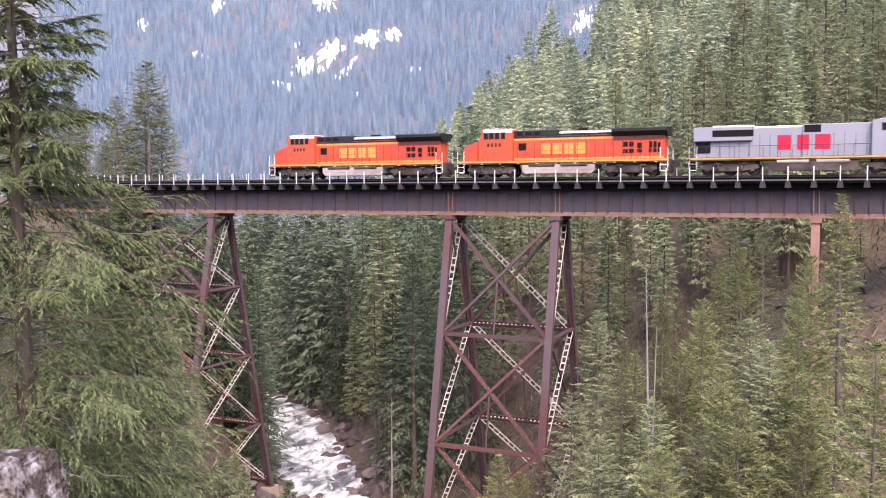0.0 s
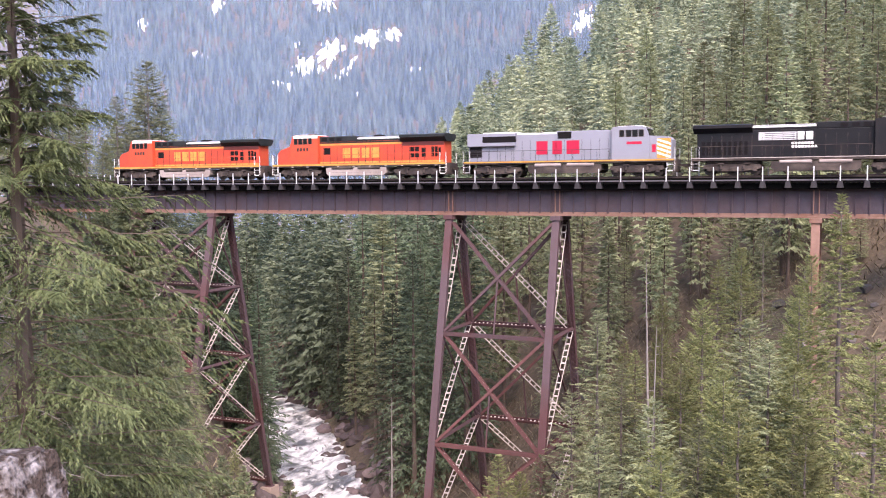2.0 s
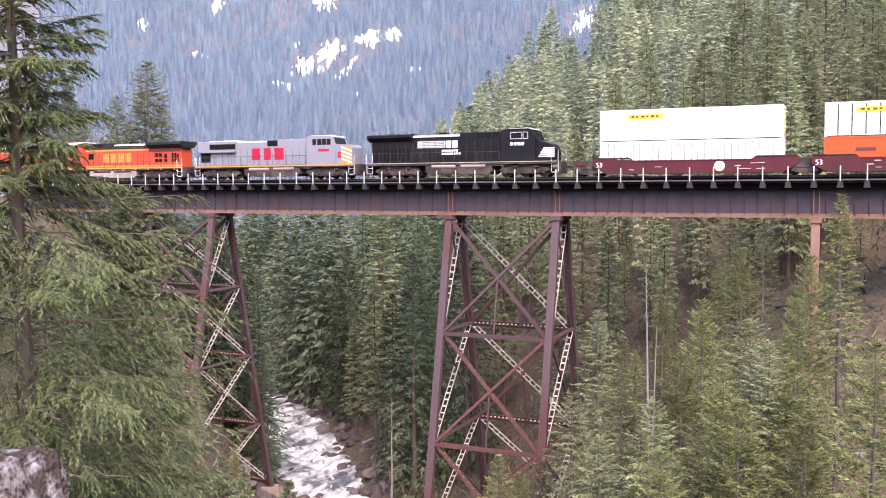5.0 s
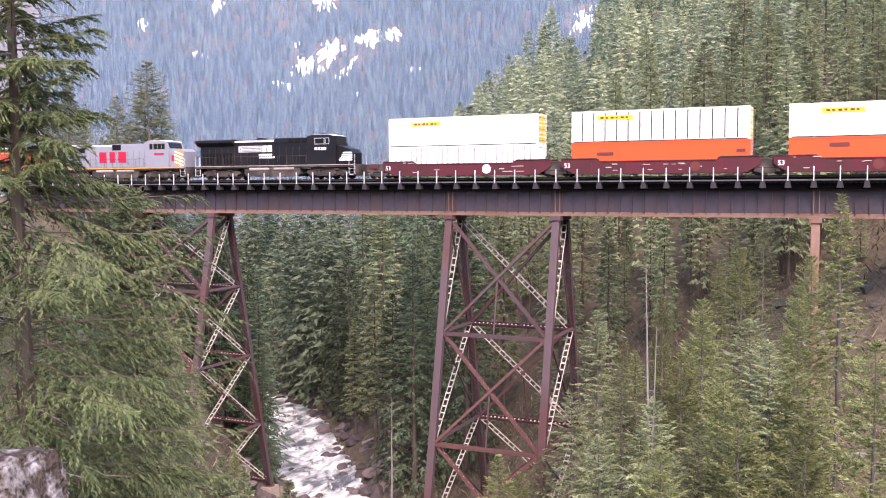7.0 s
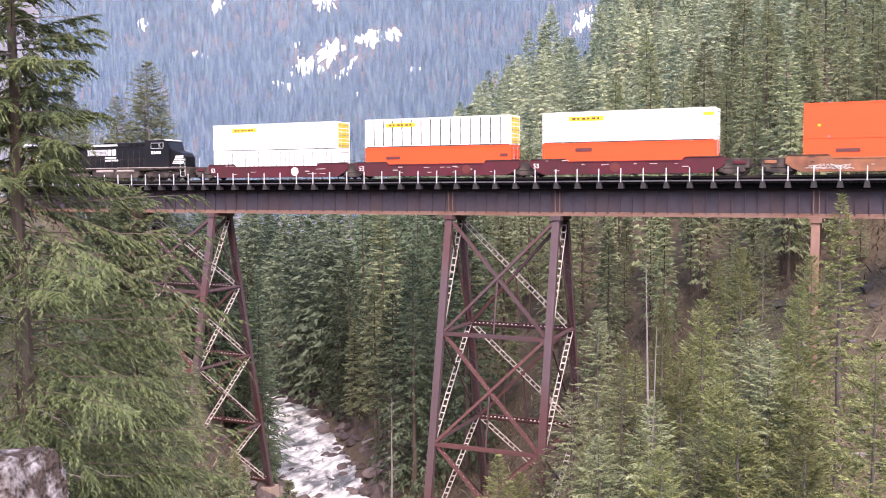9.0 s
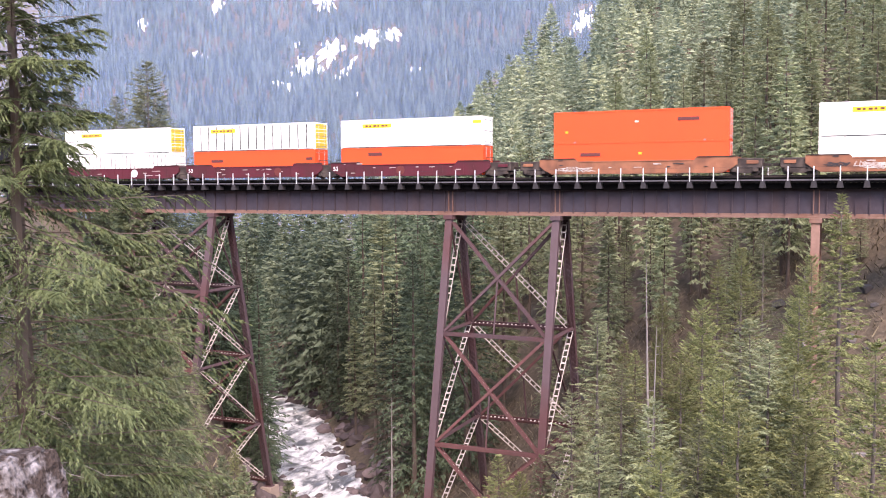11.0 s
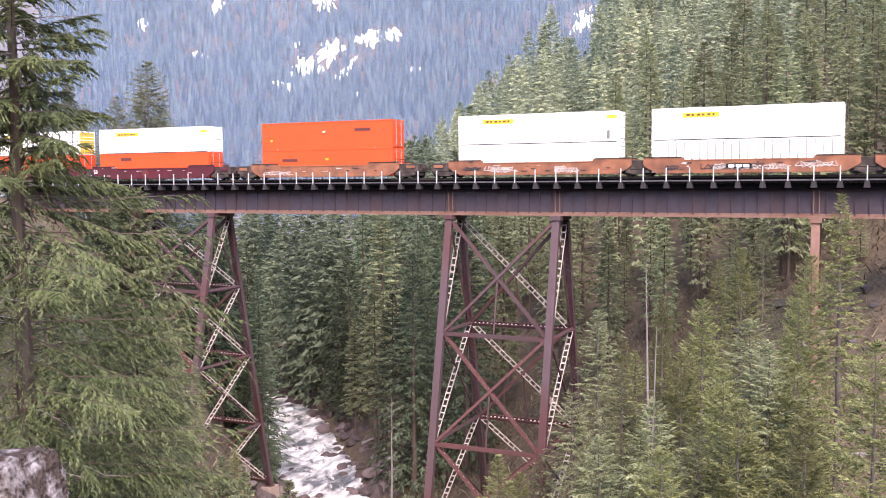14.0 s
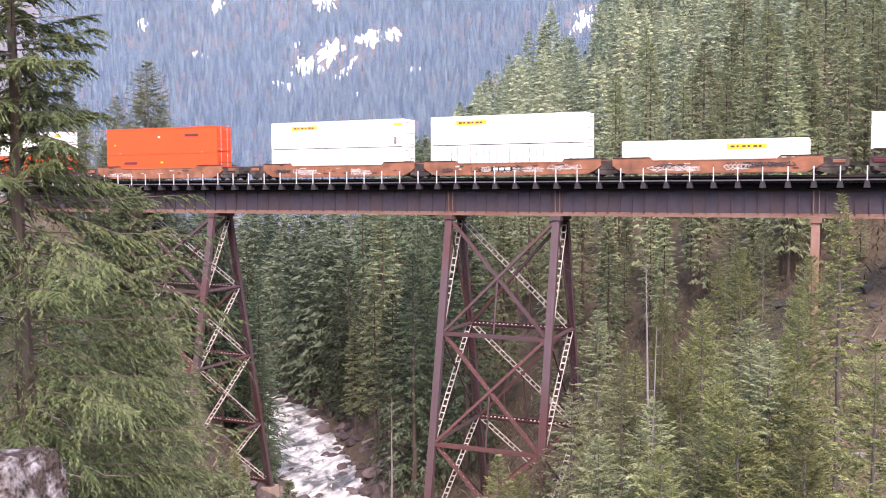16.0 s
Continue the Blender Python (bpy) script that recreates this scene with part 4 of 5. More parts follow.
def log_(x, y, ln, turn, tilt, seed):
    bm = trunk_bm(ln, 0.2, seed, 7, 8, 0.0, 0.9)
    ob = part("fallen_log", bm, M["dead"], None)
    ob.matrix_world = pose(x, y, ground_z(x, y) + 0.35, 90 - tilt, 0, turn)
    tagged(ob, "fallen grey log lying on the bank", "log", "fallen logs")


for i, (x, y, ln, turn, tilt) in enumerate([(-13.5, -3.0, 7, 60, 18), (-1.0, -11.0, 9, 75, 8), (0.6, -9.0, 7, 110, 4), (-66.5, 33.5, 6, 130, 20), (-62.0, 27.0, 5, 190, 10), (-21.0, -9.0, 8, 250, 20), (-42, -22, 7, 200, 15)]):
    log_(x, y, ln, turn, tilt, i + 40)


# ---- bridge ----
X0, X1 = -100.0, 30.0
MID = 1.3


def build_bridge():
    br = thing("railway_bridge", "steel plate girder railway trestle deck, rust-stained grey, with walkway and railing", "bridge")
    for gy, sgn in ((0.25, -1), (2.35, 1)):
        bm = bmesh.new()
        box(bm, X0, X1, gy - 0.02, gy + 0.02, -3.62, -1.32)
        part("girder_web", bm, M["girder"], br)
        part("bottom_flange", bx(X0, X1, gy - 0.24, gy + 0.24, -3.74, -3.62), M["flange"], br, "rusty pink bottom flange")
        part("top_flange", bx(X0, X1, gy - 0.22, gy + 0.22, -1.32, -1.25), M["girder"], br)
        part("flange_angle", bx(X0, X1, gy + sgn * 0.02, gy + sgn * 0.06, -3.62, -3.36), M["flange"], br)
        st = None
        for i in range(90):
            x = 4.0 - 1.12 * i if i < 38 else -38.56 - 1.43 * (i - 38)
            if x < X0:
                break
            y0, y1 = sorted((gy + sgn * 0.021, gy + sgn * 0.17))
            if st is None:
                ob = part("stiffener", bx(-0.05, 0.05, y0, y1, -3.44, -1.33), M["girder"], br)
                ob.location.x, st = x, ob.data
            else:
                share("stiffener", st, br, (x, 0, 0))
    for px_ in (-37.9, -26.7, -3.55):
        for k in (-0.22, 0.22):
            part("bearing_stiffener", bx(px_ + k - 0.04, px_ + k + 0.04, 0.25 - 0.21, 0.25 - 0.021, -3.36, -1.33), M["flange"], br, "rust-streaked bearing stiffener")
    tie = None
    for i in range(int((X1 - X0) / 0.42)):
        x = X0 + 0.2 + 0.42 * i
        if tie is None:
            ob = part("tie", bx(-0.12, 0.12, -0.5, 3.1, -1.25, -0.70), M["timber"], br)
            ob.location.x, tie = x, ob.data
        else:
            share("tie", tie, br, (x, 0, 0))
    # boards added over the tie ends to draw the deck's dark shaded band
    for y0 in (-0.62, 3.12):
        part("guard_timber", bx(X0, X1, y0, y0 + 0.1, -1.22, -0.72), M["timber"], br, "near-black board standing in for the shade below the walkway")
    for ry in (MID - 0.75, MID + 0.75):
        bm = bmesh.new()
        half_profile = ((0.07, -0.20), (0.07, -0.18), (0.012, -0.15), (0.012, -0.05), (0.036, -0.04), (0.036, 0.0))
        prism_x(bm, [(ry + w, z) for w, z in half_profile] + [(ry - w, z) for w, z in half_profile[::-1]], X0, X1)
        part("rail", bm, M["rail"], br, "worn steel rail")
    for ry in (MID - 0.75, MID + 0.75):
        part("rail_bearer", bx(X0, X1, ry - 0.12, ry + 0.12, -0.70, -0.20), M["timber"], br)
    for side, y0, y1 in (("near", -1.35, -0.45), ("far", 3.05, 3.95)):
        part("walkway", bx(X0, X1, y0, y1, -0.47, -0.40), M["walkway"], br, "grey steel grating walkway")
        yo = y0 if side == "near" else y1
        part("toe_board", bx(X0, X1, yo - 0.02, yo + 0.02, -0.50, -0.38), M["walkway"], br)
        for z in (0.30, 0.66):
            bm = bmesh.new()
            rod(bm, (X0, yo, z), (X1, yo, z), 0.006, n=4)
            part("handrail_cable", bm, M["bracket"], br)
        post = brk = None
        for i in range(50):
            x = -1.68 - 2.06 * i + 2.06 * 6
            if x < X0 + 0.3:
                break
            if post is None:
                ob = part("railing_post", bx(-0.045, 0.045, -0.045, 0.045, -0.52, 0.72), M["galv"], br, "pale galvanised railing post")
                ob.location, post = (x, yo, 0), ob.data
                bm = bmesh.new()
                s = 1 if side == "near" else -1
                p = [bm.verts.new(v) for v in ((-0.16, 0, -0.52), (0.16, 0, -0.52), (0.28, 0, -1.12), (-0.28, 0, -1.12))]
                q = [bm.verts.new((v.co.x, s * 0.95, v.co.z)) for v in p]
                bm.faces.new(p), bm.faces.new(q[::-1])
                for a in range(4):
                    bm.faces.new((p[a], q[a], q[(a + 1) % 4], p[(a + 1) % 4]))
                ob = part("walkway_bracket", bm, M["bracket"], br)
                ob.location, brk = (x, yo, 0), ob.data
            else:
                share("railing_post", post, br, (x, yo, 0))
                share("walkway_bracket", brk, br, (x, yo, 0))
    bm = bmesh.new()
    for i in range(22):
        x = -95 + 5.6 * i
        beam(bm, (x, 0.3, -1.3), (x + 2.8, 2.3, -1.3), 0.1, 0.1)
        beam(bm, (x, 0.3, -3.4), (x, 2.3, -3.4), 0.1, 0.1)
        beam(bm, (x, 0.3, -3.4), (x, 2.3, -1.3), 0.1, 0.1)
    part("cross_frame", bm, M["girder"], br)


def half(z):
    return 1.45 + 0.207 * (-4.0 - z)


def laced(bm_, lm, p, q, w, d, side, step=0.5):
    """Two flat bars with battens between them."""
    p, q, s = Vector(p), Vector(q), Vector(side).normalized()
    ax = (q - p).normalized()
    s = (s - ax * s.dot(ax)).normalized()
    for k in (-1, 1):
        o = s * (k * w / 2)
        beam(bm_, p + o, q + o, 0.07, d, s)
    n = int((q - p).length / step)
    for i in range(n):
        c = p + (q - p) * ((i + 0.5) / n)
        beam(lm, c - s * w / 2, c + s * w / 2, 0.16, 0.025, ax)


def build_tower(xa, xb, levels, feet, paint="leg"):
    """levels: heights of the struts; feet: the lowest height of the legs on each bent."""
    tw = thing("steel_tower", "tall rust-red steel trestle tower with laced bracing", "bridge tower", group="trestle towers")
    bents = ((xa, feet[0]), (xb, feet[1]))
    for x, foot in bents:
        part("cap_beam", bx(x - 0.5, x + 0.5, MID - 1.9, MID + 1.9, -4.15, -3.74), M[paint], tw)
        for s in (-1, 1):
            gz = foot[0] if s < 0 else foot[1]
            p, q = Vector((x, MID + s * half(-4.1), -4.1)), Vector((x, MID + s * half(gz), gz))
            bm = bmesh.new()
            for k in (-1, 1):
                beam(bm, p + Vector((k * 0.31, 0, 0)), q + Vector((k * 0.36, 0, 0)), 0.05, 0.5, (1, 0, 0))
            o = Vector((0, s * 0.25, 0))
            beam(bm, p + o, q + o, 0.72, 0.03, (1, 0, 0))
            leg = part("leg", bm, M[paint], tw)
            lm = bmesh.new()
            n = int((q - p).length / 0.55)
            for i in range(n):
                a, b = p + (q - p) * (i / n), p + (q - p) * ((i + 1) / n)
                sg = 1 if i % 2 else -1
                oo = Vector((0, -s * 0.25, 0))
                beam(lm, a + oo - Vector((sg * 0.31, 0, 0)), b + oo + Vector((sg * 0.31, 0, 0)), 0.09, 0.02)
                beam(lm, a + oo + Vector((sg * 0.31, 0, 0)), b + oo - Vector((sg * 0.31, 0, 0)), 0.09, 0.02)
            part("lacing", lm, M["leg"], leg)
            fx = thing("concrete_pedestal", "weathered concrete footing under a trestle leg", "footing", (x, q.y, gz), "pedestals")
            bm = bmesh.new()
            prism(bm, [(-1.1, -3.5), (1.1, -3.5), (0.75, 0.0), (-0.75, 0.0)], -0.9, 0.9)
            part("block", bm, M["concrete"], fx)
            part("bearing_plate", bx(-0.55, 0.55, -0.5, 0.5, 0.0, 0.08), M["leg"], fx)
    zs = [-4.4] + list(levels)
    for i, z in enumerate(zs):
        low_paint = M["red_brace" if i > 1 else "brace"]
        if i:
            for s in (-1, 1):
                bm, lm = bmesh.new(), bmesh.new()
                yy = MID + s * half(z)
                laced(bm, lm, (xa + 0.36, yy, z), (xb - 0.36, yy, z), 0.42, 0.34, (0, 1, 0) if s < 0 else (0, 1, 0.6), 0.45)
                part("lacing", lm, M["lace"], part("strut", bm, low_paint, tw))
            for x, foot in bents:
                if z < foot[0] + 1:
                    continue
                bm, lm = bmesh.new(), bmesh.new()
                laced(bm, lm, (x, MID - half(z) + 0.25, z), (x, MID + half(z) - 0.25, z), 0.45, 0.3, (1, 0, 0.5), 0.4)
                part("lacing", lm, M["lace"], part("strut", bm, M["brace"], tw))
        if i + 1 < len(zs):
            z2 = zs[i + 1]
            ha, hb = half(z), half(z2)
            for s in (-1, 1):
                for (u, v) in ((xa, xb), (xb, xa)):
                    k = 0.4 if u < v else -0.4
                    bm, lm = bmesh.new(), bmesh.new()
                    rear_laced = s > 0 and u < v
                    laced(bm, lm, (u + k, MID + s * ha - s * (0.12 if u < v else 0.0), z - 0.1), (v - k, MID + s * hb - s * (0.12 if u < v else 0.0), z2 + 0.25), 0.42 if rear_laced else 0.36, 0.12 if rear_laced else 0.26,
                          (1, 0, 1) if rear_laced else (0, 1, 0), 0.72)
                    part("lacing", lm, M["lace"], part("brace", bm, M["lace"] if rear_laced else M["red_brace"] if i else M["brace"], tw))
                bm = bmesh.new()
                xm, f = (xa + xb) / 2, ha / (ha + hb)
                beam(bm, (xm, MID + s * (ha + hb) / 2, (z + z2) / 2), (xm, MID + s * hb, z2), 0.16, 0.1)
                part("hanger", bm, M["brace"], tw)
            for x, foot in bents:
                for s in (-1, 1):
                    bm, lm = bmesh.new(), bmesh.new()
                    p, q = (x + 0.05 * s, MID - s * ha, z), (x + 0.05 * s, MID + s * (hb - 0.3), z2)
                    if s < 0:
                        laced(bm, lm, p, q, 0.46, 0.1, (1, 0, 0), 0.72)
                        part("lacing", lm, M["lace"], part("brace", bm, M["lace"], tw))
                    else:
                        beam(bm, p, q, 0.16, 0.12)
                        lm.free()
                        part("brace", bm, M["brace"], tw)


build_bridge()
build_tower(-78.5, -67.3, [-12.6, -21.2, -30.0, -37.6], ((-23.5, -27.5), (-36.0, -38.4)))
build_tower(-37.9, -26.7, [-15.4, -26.0, -35.5], ((-37.5, -36.5), (-30.5, -30.0)))
build_tower(-3.55, 8.0, [], ((-17.5, -13.0), (-9.5, -8.0)), "flange")


# ---- train ----
def along(t):
    """How far the train stands from its place at 8 s, along the track."""
    q = (t - 8) / 8
    return -89.16 * q - 0.239 * q * q + 0.182 * q ** 3


MOVING = []


def rolling(ob, x):
    ob.location = (x, MID, 0)
    MOVING.append((ob, x))
    return ob


def container(x, z, colour, label, end=None, logo=None, ribs=0, rib_mat="seam", logo_x=(0.14, 0.33), height=2.896, length=16.15, marks=()):
    c = rolling(thing("container", label, "shipping container", group="containers on the train"), x)
    c.location.z = z
    h, w = height, 1.295
    part("body", bx(0.02, length - 0.02, -w + 0.03, w - 0.03, 0.02, h - 0.02, bevel=0.03), M[colour], c)
    for px_ in (0.0, length - 0.16):
        for y in (-w, w - 0.16):
            part("corner_post", bx(px_, px_ + 0.16, y, y + 0.16, 0, h), M[colour], c)
    for zz in (0, h - 0.14):
        for y in (-w, w - 0.08):
            part("side_rail", bx(0.16, length - 0.16, y, y + 0.08, zz, zz + (0.1 if z > 2 and zz == 0 else 0.14)), M["bracket"] if z > 2 and zz == 0 and colour == "cwhite" else M[colour], c)
    for cx in (1.95, length - 2.2):
        part("lift_casting", bx(cx, cx + 0.2, -w - 0.01, -w + 0.2, h - 0.02, h + 0.1), M["seam"], c)
        part("lift_casting", bx(cx, cx + 0.2, -w - 0.01, -w + 0.2, -0.06, 0.1), M["seam"], c)
    rib = None
    for i in range(ribs):
        rx = 0.5 + (length - 1.0) * (i + 0.5) / ribs
        if rib is None:
            o = part("rib", bx(-0.065 if rib_mat == "bracket" else -0.045, 0.065 if rib_mat == "bracket" else 0.045, -w - 0.004, -w + 0.03, 0.14, h - 0.14), M[rib_mat], c)
            o.location.x, rib = rx, o.data
        else:
            share("rib", rib, c, (rx, 0, 0))
    em = M[end] if end else M[colour]
    for y0, y1 in ((-w + 0.17, -0.01), (0.01, w - 0.17)):
        d = part("door", bx(length - 0.03, length + 0.02, y0, y1, 0.15, h - 0.15), em, c)
        for i in range(7):
            zz = 0.35 + i * (h - 0.7) / 6
            part("door_slat", bx(length + 0.02, length + 0.04, y0 + 0.05, y1 - 0.05, zz - 0.03, zz + 0.03), M["seam" if i % 3 == 0 else colour], d)
        part("lock_rod", bx(length + 0.04, length + 0.07, (y0 + y1) / 2 - 0.02, (y0 + y1) / 2 + 0.02, 0.1, h - 0.1), M["galv"], d)
    if logo:
        a, b = logo_x[0] * length, logo_x[1] * length
        pl = part("sign_panel", bx(a, b, -w - 0.012, -w + 0.02, h - 0.86, h - 0.44), M[logo], c, "yellow painted panel")
        for i in range(6):
            k = a + (b - a) * (0.10 + 0.14 * i)
            part("mark", bx(k, k + (b - a) * (0.07 if i % 2 else 0.1), -w - 0.018, -w - 0.012, h - 0.74, h - 0.56), M["ink"], pl)
    for (u0, u1, z0, z1, mm) in marks:
        part("mark", bx(u0 * length, u1 * length, -w - 0.006, -w + 0.02, z0, z1), M[mm], c)
    return c


def wheelset(parent, x, r=0.53):
    bm = bmesh.new()
    for y in (-0.78, 0.78):
        rod(bm, (0, y - 0.07, 0), (0, y + 0.07, 0), r, n=20)
        rod(bm, (0, y - 0.11, 0), (0, y + 0.11, 0), r * 0.3, n=10)
        for k in range(5):
            a = k * 1.2566
            rod(bm, (r * 0.62 * math.cos(a), y - 0.085, r * 0.62 * math.sin(a)), (r * 0.62 * math.cos(a), y + 0.085, r * 0.62 * math.sin(a)), 0.07, n=6)
    rod(bm, (0, -0.8, 0), (0, 0.8, 0), 0.09, n=8)
    w = part("wheelset", bm, M["wheel"], parent)
    w.location = (x, 0, r + 0.0)
    WHEELS.append((w, x, r))
    return w


WHEELS = []


def truck(parent, x, axles, r, heavy):
    """A bogie: side frames, springs, boxes and its wheelsets."""
    t = part("truck_frame", bx(x - 0.3, x + 0.3, -1.1, 1.1, r - 0.05, r + 0.35, bevel=0.05), M["under"], parent)
    L = max(axles) - min(axles)
    part("motor_case" if heavy else "bolster", bx(x + min(axles) - 0.45, x + max(axles) + 0.45, -0.62, 0.62, 0.28, 1.28 if heavy else 1.0, bevel=0.06), M["under"], parent)
    if heavy:
        for s in (-1, 1):
            for k in (-1.2, 1.0):
                bm = bmesh.new()
                rod(bm, (x + k, s * 1.22, r + 0.5), (x + k + 0.5, s * 1.22, r + 0.5), 0.11, n=8)
                part("brake_cylinder", bm, M["under"], parent)
            part("equaliser", bx(x + min(axles) - 0.2, x + max(axles) + 0.2, s * 1.05 - 0.05, s * 1.05 + 0.05, r + 0.55, r + 0.72), M["under"], parent)
    for s in (-1, 1):
        bm = bmesh.new()
        y0, y1 = sorted((s * 1.0, s * 1.16))
        if heavy:
            prism(bm, [(x + min(axles) - 0.6, r + 0.12), (x + min(axles) - 0.5, r + 0.42), (x + min(axles) + 0.3, r + 0.5), (x + max(axles) - 0.3, r + 0.5),
                       (x + max(axles) + 0.5, r + 0.42), (x + max(axles) + 0.6, r + 0.12), (x + max(axles) + 0.35, r + 0.05), (x + max(axles) * 0.5, r - 0.16),
                       (x + min(axles) * 0.5, r - 0.16), (x + min(axles) - 0.35, r + 0.05)], y0, y1)
        else:
            prism(bm, [(x - L / 2 - 0.3, r - 0.1), (x - L / 2 - 0.3, r + 0.18), (x - 0.5, r + 0.42), (x + 0.5, r + 0.42), (x + L / 2 + 0.3, r + 0.18),
                       (x + L / 2 + 0.3, r - 0.1), (x + 0.45, r - 0.3), (x - 0.45, r - 0.3)], y0, y1)
        sf = part("side_frame", bm, M["under"], parent)
        for a in axles:
            y2, y3 = sorted((s * 1.14, s * 1.3))
            part("axle_box", bx(x + a - 0.18, x + a + 0.18, y2, y3, r - 0.18, r + 0.18, bevel=0.04), M["under"], sf)
        if heavy:
            for a in ((axles[0] + axles[1]) / 2, (axles[1] + axles[2]) / 2):
                bm = bmesh.new()
                rod(bm, (x + a, s * 1.2, r + 0.02), (x + a, s * 1.2, r + 0.4), 0.13, n=10)
                part("spring", bm, M["under"], sf)
    for a in axles:
        wheelset(parent, x + a, r)


def block_letters(parent, x0, x1, z0, z1, n, y, material, fill=0.72):
    """Marks of a painted name, as plain blocks."""
    w = (x1 - x0) / n
    for i in range(n):
        part("mark", bx(x0 + w * i + w * (1 - fill) / 2, x0 + w * (i + 1) - w * (1 - fill) / 2, y - 0.012, y, z0, z1, bevel=0.0), material, parent)


def rails_along(parent, x0, x1, y, z, n, colour):
    bm = bmesh.new()
    rod(bm, (x0, y, z + 1.0), (x1, y, z + 1.0), 0.022, n=5)
    part("handrail", bm, colour, parent)
    for i in range(n):
        x = x0 + (x1 - x0) * i / (n - 1)
        bm = bmesh.new()
        rod(bm, (x, y, z), (x, y, z + 1.0), 0.02, n=5)
        part("stanchion", bm, colour, parent)


def loco(x, kind, flip, label):
    """A six-axle diesel. Its own front is towards -x; flip turns it about. Origin at the middle of its length, on the rail."""
    e = rolling(thing("locomotive", label, "locomotive", group="locomotives"), x)
    body = {"orange": "orange", "grey": "grey", "black": "black"}[kind]
    B = M[body]
    top = M["dkgreen"] if kind == "orange" else B
    f = -1 if flip else 1

    def X(a, b):
        return tuple(sorted((f * a, f * b)))
    stripe = {"orange": "yellow", "grey": "yellow", "black": "white"}[kind]
    part("frame", bx(-10.4, 10.4, -1.45, 1.45, 1.28, 1.56, bevel=0.03), M["under"], e)
    sill = part("sill_stripe", bx(-10.35, 10.35, -1.475, -1.452, 1.42 if kind != "black" else 1.5, 1.56 if kind != "orange" else 1.60), M[stripe] if kind != "black" else M["lace"], e)
    if kind == "orange":
        for i in range(11):
            part("mark", bx(-9.8 + i * 1.9, -9.55 + i * 1.9, -1.478, -1.47, 1.28, 1.35), M["lace"], sill)
    # fuel tank and air reservoirs
    bm = bmesh.new()
    prism(bm, [(-3.6, 0.62), (-3.3, 0.36), (3.3, 0.36), (3.6, 0.62), (3.6, 1.2), (-3.6, 1.2)], -1.4, 1.4)
    part("fuel_tank", bm, M["tank"] if kind == "orange" else M["under"], e, "dusty grey fuel tank" if kind == "orange" else "")
    for k in (-1, 1):
        bm = bmesh.new()
        rod(bm, (k * 1.6 - 1.3, -1.32, 1.16), (k * 1.6 + 1.3, -1.32, 1.16), 0.19, n=10)
        part("air_reservoir", bm, M["tank" if kind != "orange" else "under"], e)
    for tx in (-6.9, 6.9):
        truck(e, tx, (-1.95, 0.0, 1.95), 0.53, True)
    # hoods
    if kind == "grey":
        a, b = X(-5.2, 0.9)
        part("hood", bx(a, b, -0.98, 0.98, 1.56, 4.36, bevel=0.07), B, e)
        a, b = X(0.9, 10.05)
        hood = part("hood", bx(a, b, -0.86, 0.86, 1.56, 4.15, bevel=0.06), B, e)
        a, b = X(5.0, 10.05)
        rad = part("radiator_cab", bx(a, b, -1.25, 1.25, 3.05, 4.30, bevel=0.05), B, e)
        a, b = X(4.9, 8.4)
        part("radiator_grille", bx(a, b, -1.27, -1.20, 3.42, 4.0), M["grille"], rad, "dark radiator grille")
        part("radiator_top", bx(a, b, -1.1, 1.1, 4.28, 4.40, bevel=0.03), M["white"], rad)
        a, b = X(8.6, 9.9)
        g = part("grille", bx(a, b, -0.90, -0.86, 2.0, 3.0), M["grille"], e, "black louvred grille")
        for i in range(5):
            part("louvre", bx(a, b, -0.92, -0.90, 2.1 + 0.19 * i, 2.13 + 0.19 * i), M["bracket"], g)
        a, b = X(-0.6, 0.75)
        part("vent", bx(a, b, -1.0, -0.97, 3.65, 4.30), M["grille"], e, "black vent panel")
        a, b = X(0.9, 4.9)
        part("roof_cover", bx(a, b, -0.8, 0.8, 4.13, 4.28, bevel=0.03), M["white"], e)
        zc, ylet = 4.62, -0.875
    else:
        a, b = X(-4.6, 10.0)
        hood = part("hood", bx(a, b, -0.95, 0.95, 1.56, 3.95, bevel=0.04), B, e)
        a, b = X(-4.6, 0.0)
        part("blower_box", bx(a, b, -0.97, 0.97, 3.93, 4.52, bevel=0.07), top, e)
        a, b = X(0.0, 5.2)
        part("engine_roof", bx(a, b, -0.92, 0.92, 3.93, 4.34, bevel=0.07), top, e)
        part("roof_walk", bx(a, b, -0.6, 0.6, 4.34, 4.40), M["galv"], e)
        # sunlight along the roof's upper side, painted as a white strip
        part("roof_highlight", bx(a, b, -0.935, -0.90, 4.16, 4.30), M["white"], e, "pale strip painted as the sunlit edge of the engine roof")
        a, b = X(1.7, 2.6)
        part("exhaust_pipe", bx(a, b, -0.4, 0.4, 4.38, 4.62, bevel=0.04), M["grille"], e)
        bm = bmesh.new()
        a, b = X(5.2, 10.3)
        yz = [(-0.95, 3.75), (-1.52, 4.18), (-1.52, 4.42), (-1.2, 4.52), (1.2, 4.52), (1.52, 4.42), (1.52, 4.18), (0.95, 3.75)]
        p = [bm.verts.new((a, y, z)) for y, z in yz]
        q = [bm.verts.new((b, y, z)) for y, z in yz]
        bm.faces.new(p), bm.faces.new(q[::-1])
        for i in range(8):
            j = (i + 1) % 8
            bm.faces.new((p[i], q[i], q[j], p[j]))
        part("radiator_wing", bm, top, e, "flared radiator housing")
